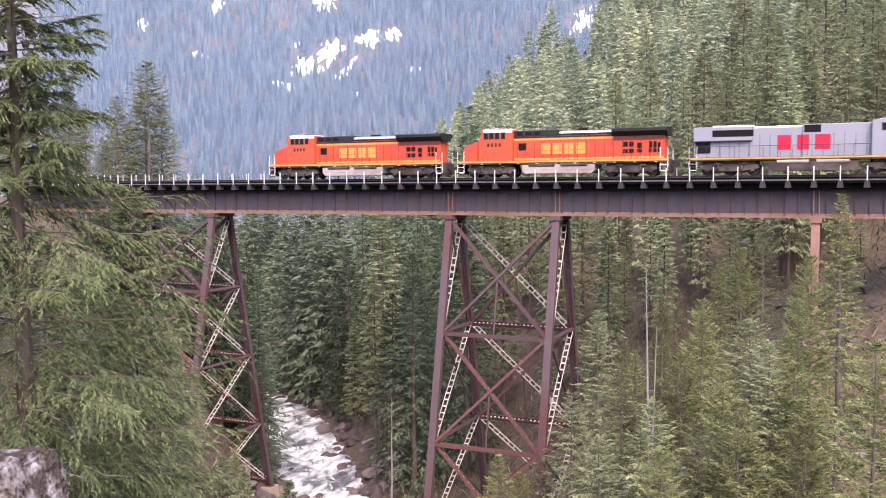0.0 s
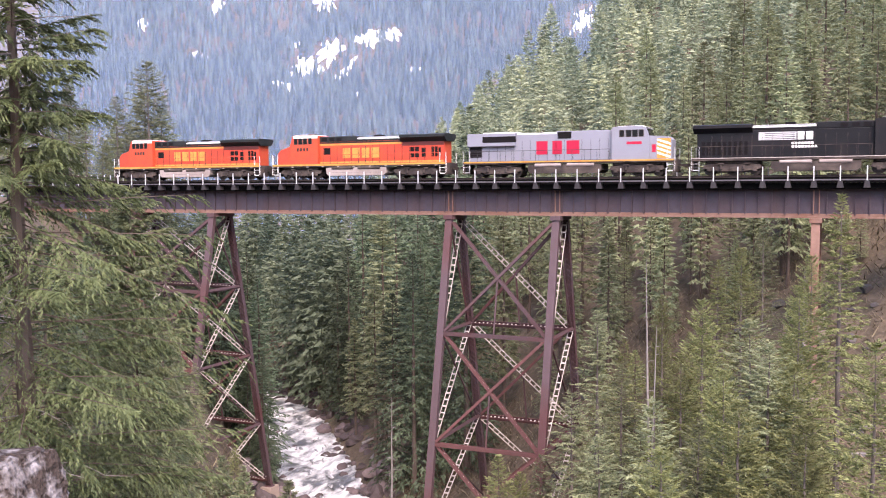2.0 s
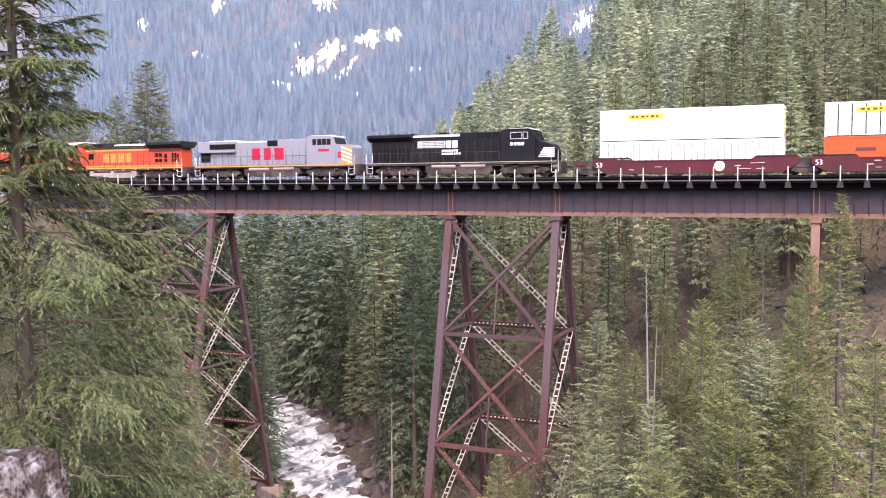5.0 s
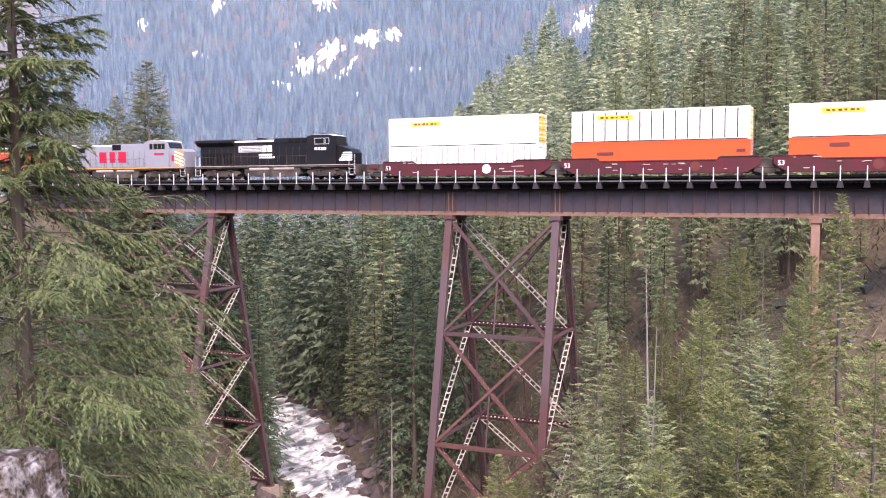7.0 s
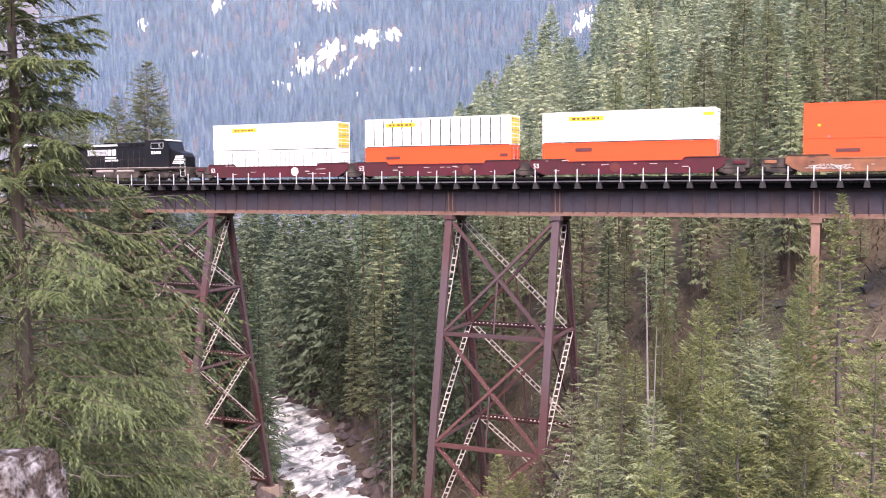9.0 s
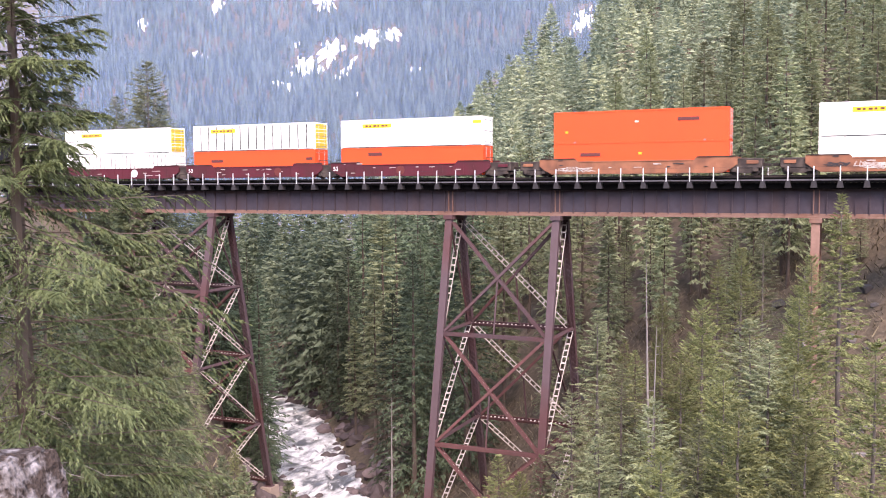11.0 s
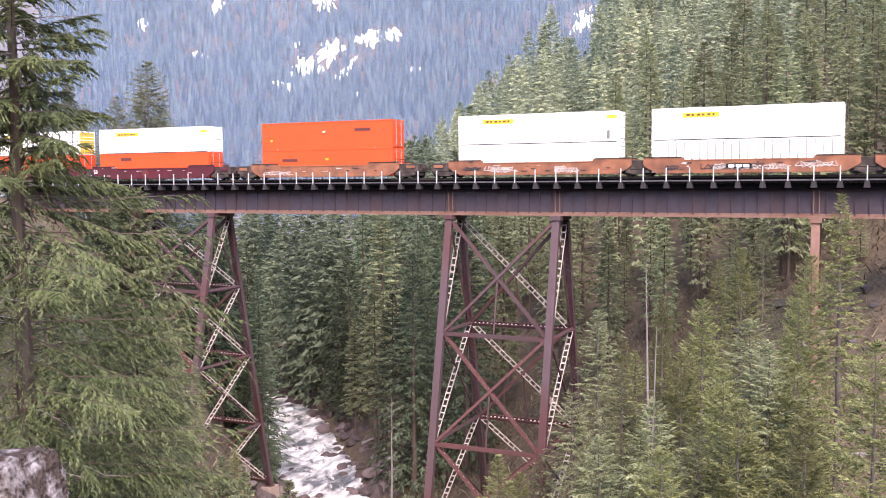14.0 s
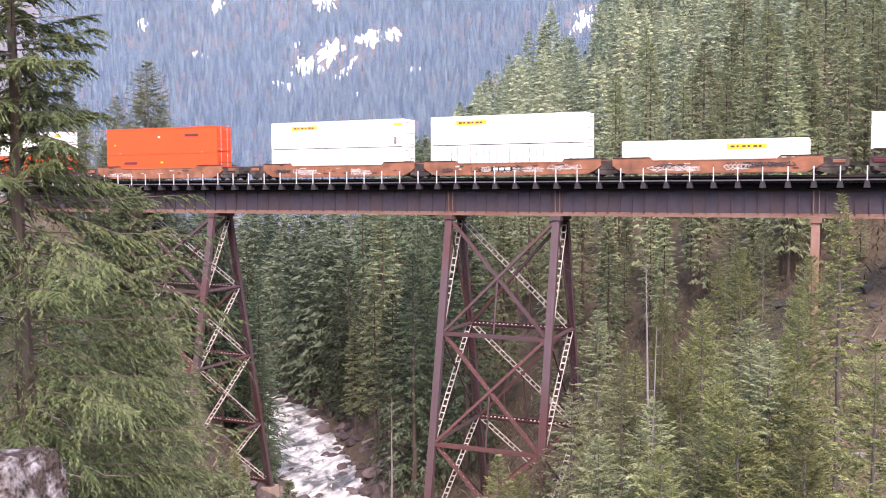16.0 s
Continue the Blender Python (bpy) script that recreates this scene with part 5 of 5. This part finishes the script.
        if kind == "orange":
            for k0, k1, z0, z1 in ((6.2, 6.65, 2.75, 3.2), (6.75, 7.2, 2.75, 3.2), (6.2, 6.65, 2.15, 2.6), (6.75, 7.2, 2.15, 2.6), (7.5, 7.95, 2.2, 3.1),
                                   (8.6, 8.9, 2.2, 3.2), (9.0, 9.3, 2.2, 3.2), (9.4, 9.65, 2.2, 3.1), (-4.1, -3.3, 2.6, 3.3)):
                a, b = X(k0, k1)
                part("grille", bx(a, b, -0.98, -0.95, z0, z1), M["grille"], e)
            a, b = X(-4.6, 10.0)
            part("roof_stripe", bx(a, b, -0.965, -0.95, 3.78, 3.93), M["dkgreen"], e)
            part("body_stripe", bx(a, b, -0.965, -0.95, 1.66, 1.84), M["yellow"], e, "yellow waist stripe")
            a, b = X(-4.6, 5.2)
            part("body_stripe", bx(a, b, -0.966, -0.95, 3.56, 3.74), M["yellow"], e, "yellow stripe under the roof")
            # shadow of the radiator wing on the hood, drawn as a dark red panel
            a, b = X(5.3, 10.0)
            part("wing_shadow_panel", bx(a, b, -0.966, -0.95, 3.35, 3.75), M["dkcar"], e)
        else:
            for i in range(9):
                a, b = X(5.6 + 0.46 * i, 5.9 + 0.46 * i)
                part("hood_door", bx(a, b, -0.98, -0.95, 1.8, 3.0), M["grille"], e)
        zc, ylet = 4.72, -0.965
        # dynamic brake vents
        for k in (-4.3, -3.4, -2.5):
            a, b = X(k, k + 0.6)
            part("vent", bx(a, b, -0.985, -0.965, 4.05, 4.38), M["grille"], e)
    seam = None
    for i in range(16):
        sx = f * (-4.2 + i * 0.86)
        if seam is None:
            o = part("door_seam", bx(-0.015, 0.015, -0.985, -0.94 if kind != "grey" else -0.85, 1.62, 3.55), M["under" if kind != "grey" else "bracket"], e)
            o.location.x, seam = sx, o.data
        else:
            share("door_seam", seam, e, (sx, 0.115 if kind == "grey" and f * sx > 0.9 else 0, 0))
    # cab, nose
    bm = bmesh.new()
    prism(bm, [(f * x_, z) for x_, z in ((-8.1, 1.56), (-8.1, 3.55), (-7.75, zc - 0.12), (-7.4, zc), (-5.2, zc), (-4.6, zc - 0.1), (-4.6, 1.56))], -1.42, 1.42)
    cab = part("cab", bm, B, e)
    bm = bmesh.new()
    prism(bm, [(f * x_, z) for x_, z in ((-7.85, zc - 0.12), (-7.4, zc + 0.03), (-5.2, zc + 0.03), (-4.9, zc - 0.1))], -1.36, 1.36)
    part("cab_roof", bm, M["white"] if kind != "black" else M["galv"], cab, "pale cab roof")
    if kind == "orange":
        k0, k1 = X(-7.62, -4.62)
        part("cab_band", bx(k0, k1, -1.426, -1.40, zc - 0.36, zc - 0.06), M["white"], cab, "off-white band over the cab windows")
    wins = ((-7.55, -7.15), (-7.0, -6.55), (-6.4, -5.95), (-5.75, -5.35)) if kind != "black" else ((-7.3, -6.9), (-6.7, -5.6))
    for k0, k1 in wins:
        a, b = X(k0, k1)
        wn_ = part("cab_window", bx(a, b, -1.437, -1.41, zc - 0.95, zc - 0.38), M["glass"], cab, "dark cab window")
        part("window_frame", bx(a - 0.05, b + 0.05, -1.431, -1.415, zc - 1.0, zc - 0.33), M["galv" if kind == "black" else "under"], wn_)
    a, b = X(-8.0, -7.86)
    bm = bmesh.new()
    prism(bm, [(f * x_, z) for x_, z in ((-8.16, 3.6), (-7.86, zc - 0.25), (-7.78, zc - 0.25), (-8.06, 3.6))], -1.1, 1.1)
    part("windshield", bm, M["glass"], cab)
    bm = bmesh.new()
    if kind == "grey":
        prism(bm, [(f * x_, z) for x_, z in ((-10.05, 1.56), (-10.05, 3.3), (-9.7, 3.62), (-8.1, 3.72), (-8.1, 1.56))], -1.15, 1.15)
    else:
        prism(bm, [(f * x_, z) for x_, z in ((-9.95, 1.56), (-9.95, 2.75), (-9.6, 3.15), (-8.1, 3.62), (-8.1, 1.56))], -1.0, 1.0)
    nose = part("nose", bm, B, e)
    yn = -1.155 if kind == "grey" else -1.005
    if kind == "grey":
        a, b = X(-10.0, -8.75)
        part("nose_panel", bx(a, b, yn - 0.012, yn, 1.62, 3.45), M["yellow"], nose, "yellow and white striped nose panel")
        for i in range(4):
            bm = bmesh.new()
            z = 1.64 + i * 0.40
            xs = (f * -9.98, f * -8.77)
            v = [bm.verts.new(q) for q in ((xs[0], yn - 0.016, z - 0.0), (xs[1], yn - 0.016, z + 0.42), (xs[1], yn - 0.016, z + 0.6), (xs[0], yn - 0.016, z + 0.18))]
            bm.faces.new(v)
            r = bmesh.ops.extrude_face_region(bm, geom=bm.faces[:])
            bmesh.ops.translate(bm, verts=[g for g in r["geom"] if isinstance(g, bmesh.types.BMVert)], vec=(0, 0.004, 0))
            part("stripe", bm, M["white"], nose)
    elif kind == "black":
        for i in range(5):
            a, b = X(-9.9, -8.3 - 0.12 * i)
            part("stripe", bx(a, b, yn - 0.012, yn, 1.95 + i * 0.2, 2.06 + i * 0.2), M["white"], nose)
    # lettering blocks and number bars
    if kind == "grey":
        for k0, k1, yy in ((-2.94, -1.8, -0.875), (-1.32, -0.92, -0.875), (-0.88, -0.32, -0.995), (0.13, 1.38, -0.995)):
            part("mark", bx(k0, k1, yy, yy + 0.02, 2.18, 3.46), M["red"], hood, "red painted block mark")
        k0, k1 = X(-7.4, -6.0)
        part("mark", bx(k0, k1, -1.432, -1.42, 2.95, 3.2), M["red"], cab)
        k0, k1 = X(-8.65, -8.3)
        part("mark", bx(k0, k1, yn - 0.012, yn, 2.2, 2.9), M["red"], nose)
    elif kind == "orange":
        k0, k1 = X(-1.9, 2.7)
        block_letters(hood, k0, k1, 2.2, 3.25, 4, -0.952, M["yellow"], 0.78)
        k0, k1 = X(-7.3, -5.7)
        block_letters(cab, k0, k1, 3.0, 3.35, 4, -1.42, M["dkgreen"], 0.6)
    else:
        k0, k1 = X(0.2, 4.7)
        part("mark", bx(k0, k1 - 1.4, -0.962, -0.95, 3.05, 3.75), M["band"], hood, "white painted band")
        for i in range(4):
            part("mark", bx(k0 + 0.5, k1 - 1.5, -0.966, -0.961, 3.12 + i * 0.16, 3.17 + i * 0.16), M["bracket"], hood)
        block_letters(hood, k1 - 1.35, k1, 3.05, 3.75, 2, -0.952, M["white"], 0.8)
        block_letters(hood, k1 - 1.8, k1, 2.65, 2.85, 7, -0.952, M["white"], 0.7)
        block_letters(hood, k1 - 1.8, k1 + 0.3, 2.35, 2.55, 8, -0.952, M["white"], 0.7)
        k0, k1 = X(-7.0, -5.5)
        block_letters(cab, k0, k1, 3.1, 3.4, 4, -1.42, M["white"], 0.7)
    # pilots, steps, couplers, rails
    hr_ = M["white"] if kind == "orange" else M["galv"]
    for s in (-1, 1):
        part("pilot", bx(*sorted((s * 10.25, s * 10.5)), -1.4, 1.4, 0.35, 1.5, bevel=0.05), M["under"], e)
        bm = bmesh.new()
        prism(bm, [(s * 10.4, 0.9), (s * 11.2, 0.85), (s * 11.2, 1.1), (s * 10.4, 1.1)], -0.16, 0.16)
        part("coupler", bm, M["wheel"], e)
        for y in (-1.3, 1.3):
            stp = part("step_frame", bx(*sorted((s * 9.75, s * 10.35)), y - 0.08, y + 0.08, 0.45, 0.52), hr_, e)
            for i in range(3):
                part("step", bx(*sorted((s * 9.75, s * 10.35)), y - 0.1, y + 0.1, 0.75 + 0.28 * i, 0.79 + 0.28 * i), hr_ if i % 2 else M["walkway"], stp)
            bm = bmesh.new()
            for k in (9.72, 10.4):
                rod(bm, (s * k, y - 0.1, 0.5), (s * k, y - 0.1, 2.6), 0.025, n=5)
            part("grab_iron", bm, hr_, e)
    k0, k1 = X(-4.4, 10.1)
    rails_along(e, k0, k1, -1.4, 1.56, 13, M["orange"] if kind == "orange" else M["bracket"] if kind == "grey" else M["under"])
    # horn and antenna on the roof
    part("horn", bx(*X(-6.2, -5.7), -0.5, 0.1, zc + 0.03, zc + 0.2, bevel=0.03), M["under"], cab)
    part("antenna_plate", bx(*X(-7.2, -6.6), -0.4, 0.4, zc + 0.03, zc + 0.12, bevel=0.03), M["galv"], cab)
    return e


def number_53(parent, x, y, z, size, material):
    cu = bpy.data.curves.new("number_mark", "FONT")
    cu.body, cu.size, cu.extrude = "53", size, 0.003
    ob = new("number_mark", cu)
    ob.parent = parent
    ob.matrix_basis = pose(x, y, z, 90, 0, 0)
    cu.materials.append(material)
    return ob


def well_car(x0, x1, colour, left_truck, right_truck, label, round_mark=None, graffiti=0, number=False):
    """One well between two trucks at x0 and x1; a shared truck belongs to the unit on its left."""
    e = rolling(thing("well_car", label, "well car", group="well cars"), x0)
    L = x1 - x0
    C = M[colour]
    a, b = 1.75, L - 1.75
    for s in (-1, 1):
        y0, y1 = sorted((s * 1.34, s * 1.46))
        bm = bmesh.new()
        prism(bm, [(a - 1.2, 1.0), (a - 0.7, 0.62), (a + 0.1, 0.24), (b - 0.1, 0.24), (b + 0.7, 0.62), (b + 1.2, 1.0), (b + 1.2, 1.66), (b - 2.4, 1.66), (b - 2.6, 1.38),
                   (a + 2.6, 1.38), (a + 2.4, 1.66), (a - 1.2, 1.66)], y0, y1)
        side = part("side_sill", bm, C, e)
        for zz, hh in ((0.24, 0.14),):
            part("bottom_rail", bx(a, b, s * 1.46 - 0.06, s * 1.46 + 0.06, zz, zz + hh), C, side)
        part("top_chord", bx(a + 2.6, b - 2.6, s * 1.42 - 0.09, s * 1.42 + 0.09, 1.36, 1.46), C, side)
        for k in (a - 1.1, b - 2.3):
            part("end_chord", bx(k, k + 3.4, s * 1.42 - 0.1, s * 1.42 + 0.1, 1.66, 1.74), M["under"], side)
        for i in range(14):
            k = a + 0.6 + (b - a - 1.2) * i / 13
            part("post", bx(k - 0.05, k + 0.05, min(s * 1.46, s * 1.5), max(s * 1.46, s * 1.5), 0.38, 1.3), C, side)
        if s < 0:
            rr = random.Random(int(x0 * 7) % 997)
            if number:
                number_53(side, a - 0.9, -1.475, 0.85, 0.62, M["white"])
            for i in range(12):
                k = a + rr.uniform(0.2, b - a - 1.0)
                z = rr.choice((0.55, 0.8, 1.05, 1.5 if k < a + 2 or k > b - 2.4 else 1.1))
                part("mark", bx(k, k + rr.uniform(0.15, 0.7), -1.512, -1.455, z, z + rr.uniform(0.05, 0.12)), M["lace" if colour == "maroon" else rr.choice(["scrawl", "bracket"])], side)
            if round_mark:
                bm = bmesh.new()
                cx = a + (b - a) * round_mark[0]
                rod(bm, (cx, -1.53, 0.85), (cx, -1.50, 0.85), 0.45, n=20)
                part("round_mark", bm, M[round_mark[1]], side)
            for i in range(graffiti):
                k, z = a + (b - a) * rr.uniform(0.08, 0.9), rr.uniform(0.6, 0.95)
                w, h = rr.uniform(0.5, 1.6), rr.uniform(0.3, 0.5)
                bm = bmesh.new()
                turns, ph = rr.uniform(2.5, 4.5), rr.uniform(0, 6.28)
                pts = [Vector((k + w * (q / 11 - 1) + 0.3 * w * math.cos(turns * q * 0.57 + ph), -1.506, z + h * 0.7 * math.sin(turns * q * 0.57 + ph) * rr.uniform(0.6, 1))) for q in range(23)]
                for u, v in zip(pts[:-1], pts[1:]):
                    beam(bm, u, v, 0.006, 0.07, (0, 1, 0))
                part("painted_scrawl", bm, M[rr.choice(["scrawl", "scrawl", "bracket", "scrawl"])], side)
    part("floor", bx(a, b, -1.34, 1.34, 0.24, 0.30), M["under"], e)
    for k in (a - 1.2, b + 0.2):
        part("end_platform", bx(k, k + 1.0, -1.34, 1.34, 1.0, 1.25), C, e)
        part("bulkhead", bx(k + (0.95 if k < 5 else 0.0), k + (1.0 if k < 5 else 0.05), -1.34, 1.34, 0.3, 1.66), C, e)
        bm = bmesh.new()
        rod(bm, (k + 0.5, -1.2, 1.25), (k + 0.5, -1.2, 2.0), 0.03)
        rod(bm, (k + 0.5, 1.2, 1.25), (k + 0.5, 1.2, 2.0), 0.03)
        rod(bm, (k + 0.5, -1.2, 2.0), (k + 0.5, 1.2, 2.0), 0.03)
        part("brake_stand", bm, M["under"], e)
    for want, at_ in ((left_truck, 0.0), (right_truck, L)):
        if want:
            truck(e, at_, (-0.9, 0.9), 0.483, False)
        part("articulation", bx(at_ - 0.9, at_ + 0.9, -0.4, 0.4, 0.9, 1.2, bevel=0.05), M["under"], e)
        if want:
            part("end_structure", bx(at_ - 1.5, at_ + 1.5, -1.22, 1.22, 0.62, 1.5, bevel=0.08), M["under"], e)
    for end, k in ((left_truck == "end", -1), (right_truck == "end", 1)):
        if end:
            at_ = 0.0 if k < 0 else L
            part("coupler", bx(*sorted((at_ + k * 0.6, at_ + k * 2.2)), -0.16, 0.16, 0.8, 1.05), M["wheel"], e)
            part("end_sill", bx(*sorted((at_ + k * 0.2, at_ + k * 1.2)), -1.3, 1.3, 1.0, 1.3, bevel=0.04), C, e)
    return e


loco(-137.85, "orange", False, "orange and dark green diesel locomotive, leading the train")
loco(-115.35, "orange", False, "orange and dark green diesel locomotive, second in line")
loco(-92.65, "grey", True, "pale grey diesel locomotive with red blocks and striped nose")
loco(-70.35, "black", True, "black diesel locomotive with white nose stripes")
well_car(-57.1, -37.95, "maroon", "end", "mid", "maroon well car carrying two white containers", (0.66, "white"), 0, True)
well_car(-37.95, -18.75, "maroon", None, "mid", "maroon well car carrying white over orange containers", (0.72, "dkcar"), 0, True)
well_car(-18.75, 0.5, "maroon", None, "end", "maroon well car carrying smooth white over orange containers", (0.45, "dkcar"), 0, True)
well_car(4.5, 23.9, "ochre", "end", "end", "faded ochre well car carrying orange containers", None, 1)
well_car(28.4, 47.95, "ochre", "end", "mid", "rusty ochre well car with scrawls under white containers", None, 5)
well_car(47.95, 67.35, "ochre", None, "mid", "rusty ochre well car with a black panel and scrawls", None, 7)
sign = [o for o in MOVING if o[1] == 47.95][0][0]
plate = part("sign_panel", bx(7.9, 10.1, -1.535, -1.505, 0.62, 1.04), M["black"], sign, "black panel with white marks")
block_letters(plate, 8.05, 9.95, 0.7, 0.96, 3, -1.535, M["white"], 0.75)
well_car(67.35, 86.7, "ochre", None, "end", "rusty ochre well car carrying a single white container", None, 7)
well_car(91.2, 110.5, "maroon", "end", "end", "dark red well car at the end of view", None, 0)
LOW, HIGH = 0.31, 3.21
container(-55.9, LOW, "cwhite", "white ribbed container in a maroon well car", ribs=26, rib_mat="ribgrey")
container(-55.9, HIGH, "cwhite", "white container with yellow end panel, stacked on top", "cyellow", "cyellow", logo_x=(0.16, 0.36))
container(-36.4, LOW, "corange", "orange container in a maroon well car", marks=((0.15, 0.25, 1.65, 1.95, "ink"), (0.93, 0.98, 1.75, 2.05, "ink")))
container(-36.4, HIGH, "cwhite", "white container with dark vertical seams, stacked on top", "cyellow", "cyellow", ribs=14, rib_mat="bracket", logo_x=(0.15, 0.36))
container(-17.0, LOW, "corange", "orange container under a smooth white one", marks=((0.2, 0.3, 2.05, 2.4, "ink"),))
container(-17.0, HIGH, "cwhite", "smooth white container, stacked on top", None, "cyellow", logo_x=(0.16, 0.37), marks=((0.93, 0.99, 2.2, 2.5, "cyellow"),))
container(6.45, LOW, "corange", "orange container in an ochre well car", marks=((0.16, 0.28, 1.6, 1.9, "ink"), (0.5, 0.52, 1.7, 1.9, "cyellow")))
container(6.45, HIGH, "corange", "orange container, stacked on another orange one", marks=((0.72, 0.84, 1.8, 2.1, "ink"), (0.07, 0.085, 0.9, 1.1, "cyellow"), (0.48, 0.5, 1.75, 1.9, "white")))
container(30.0, LOW, "cwhite", "smooth white container in an ochre well car")
container(30.0, HIGH, "cwhite", "smooth white container with yellow panel, stacked on top", None, "cyellow", logo_x=(0.16, 0.36), marks=((0.93, 0.99, 2.2, 2.5, "cyellow"), (0.93, 0.95, 0.3, 1.1, "seam")))
container(49.25, LOW, "cwhite", "white ribbed container above scrawled ochre sill", ribs=22, rib_mat="ribgrey")
container(49.25, HIGH, "cwhite", "long white container with yellow panel, stacked on top", None, "cyellow", logo_x=(0.17, 0.37))
container(68.8, LOW, "cwhite", "single white container low in an ochre well car", None, "cyellow", logo_x=(0.58, 0.79))
container(93.3, LOW, "dkcar", "dark red container in the rearmost visible well car", height=1.75)
container(89.85, 2.1, "cwhite", "white container at the rear, stacked high", height=3.1)


def foam_pieces():
    """Lumps of broken water that ride and bob on the rapids."""
    r = random.Random(77)
    base = []
    for i in range(3):
        bm = rock_mesh(i + 60, 2, 0.5)
        for v in bm.verts:
            v.co.z *= 0.22
        ob = part("foam", bm, bpy.data.materials["white_water"], None, smooth=True)
        base.append(ob.data)
        bpy.data.objects.remove(ob)
    n = 0
    while n < 46:
        t = r.random()
        x, y = -52 - 42 * t + r.uniform(-4, 4), 3 + 50 * t + r.uniform(-4, 4)
        if abs(float(river_gap(x, y))) > 4.0:
            continue
        ob = new("foam_crest", r.choice(base))
        ob.scale = (r.uniform(0.5, 1.6), r.uniform(0.15, 0.35), r.uniform(0.4, 0.9))
        tagged(ob, "white crest of broken water on the rapids", "foam", "foam crests")
        FOAM.append((ob, x, y, -40.75 + 0.012 * (y - 15), r.uniform(30, 60), r.uniform(0, 6.28), r.uniform(0.8, 1.5)))
        n += 1


FOAM = []
foam_pieces()


def motions():
    times = [i * 1.0 for i in range(17)]
    for ob, x in MOVING:
        y, z = ob.location.y, ob.location.z
        walk(ob, [(t, pose(x + along(t), y, z)) for t in times])
    # wheels roll without slipping
    for w, x, r in WHEELS:
        rows = [(i / 15, pose(x, 0, r, 0, math.degrees(along(i / 15) / r), 0)) for i in range(241)]
        walk(w, rows)
    # crests surge downstream and fall back
    for ob, x, y, z, turn, ph, sp in FOAM:
        rows = []
        for i in range(33):
            t = i * 0.5
            a = 0.35 * math.sin(sp * 2.2 * t + ph)
            rows.append((t, pose(x + 0.652 * a, y - 0.758 * a, z + 0.09 * math.sin(sp * 3.1 * t + ph * 2), 0, 0, turn + 90)))
        walk(ob, rows)


motions()
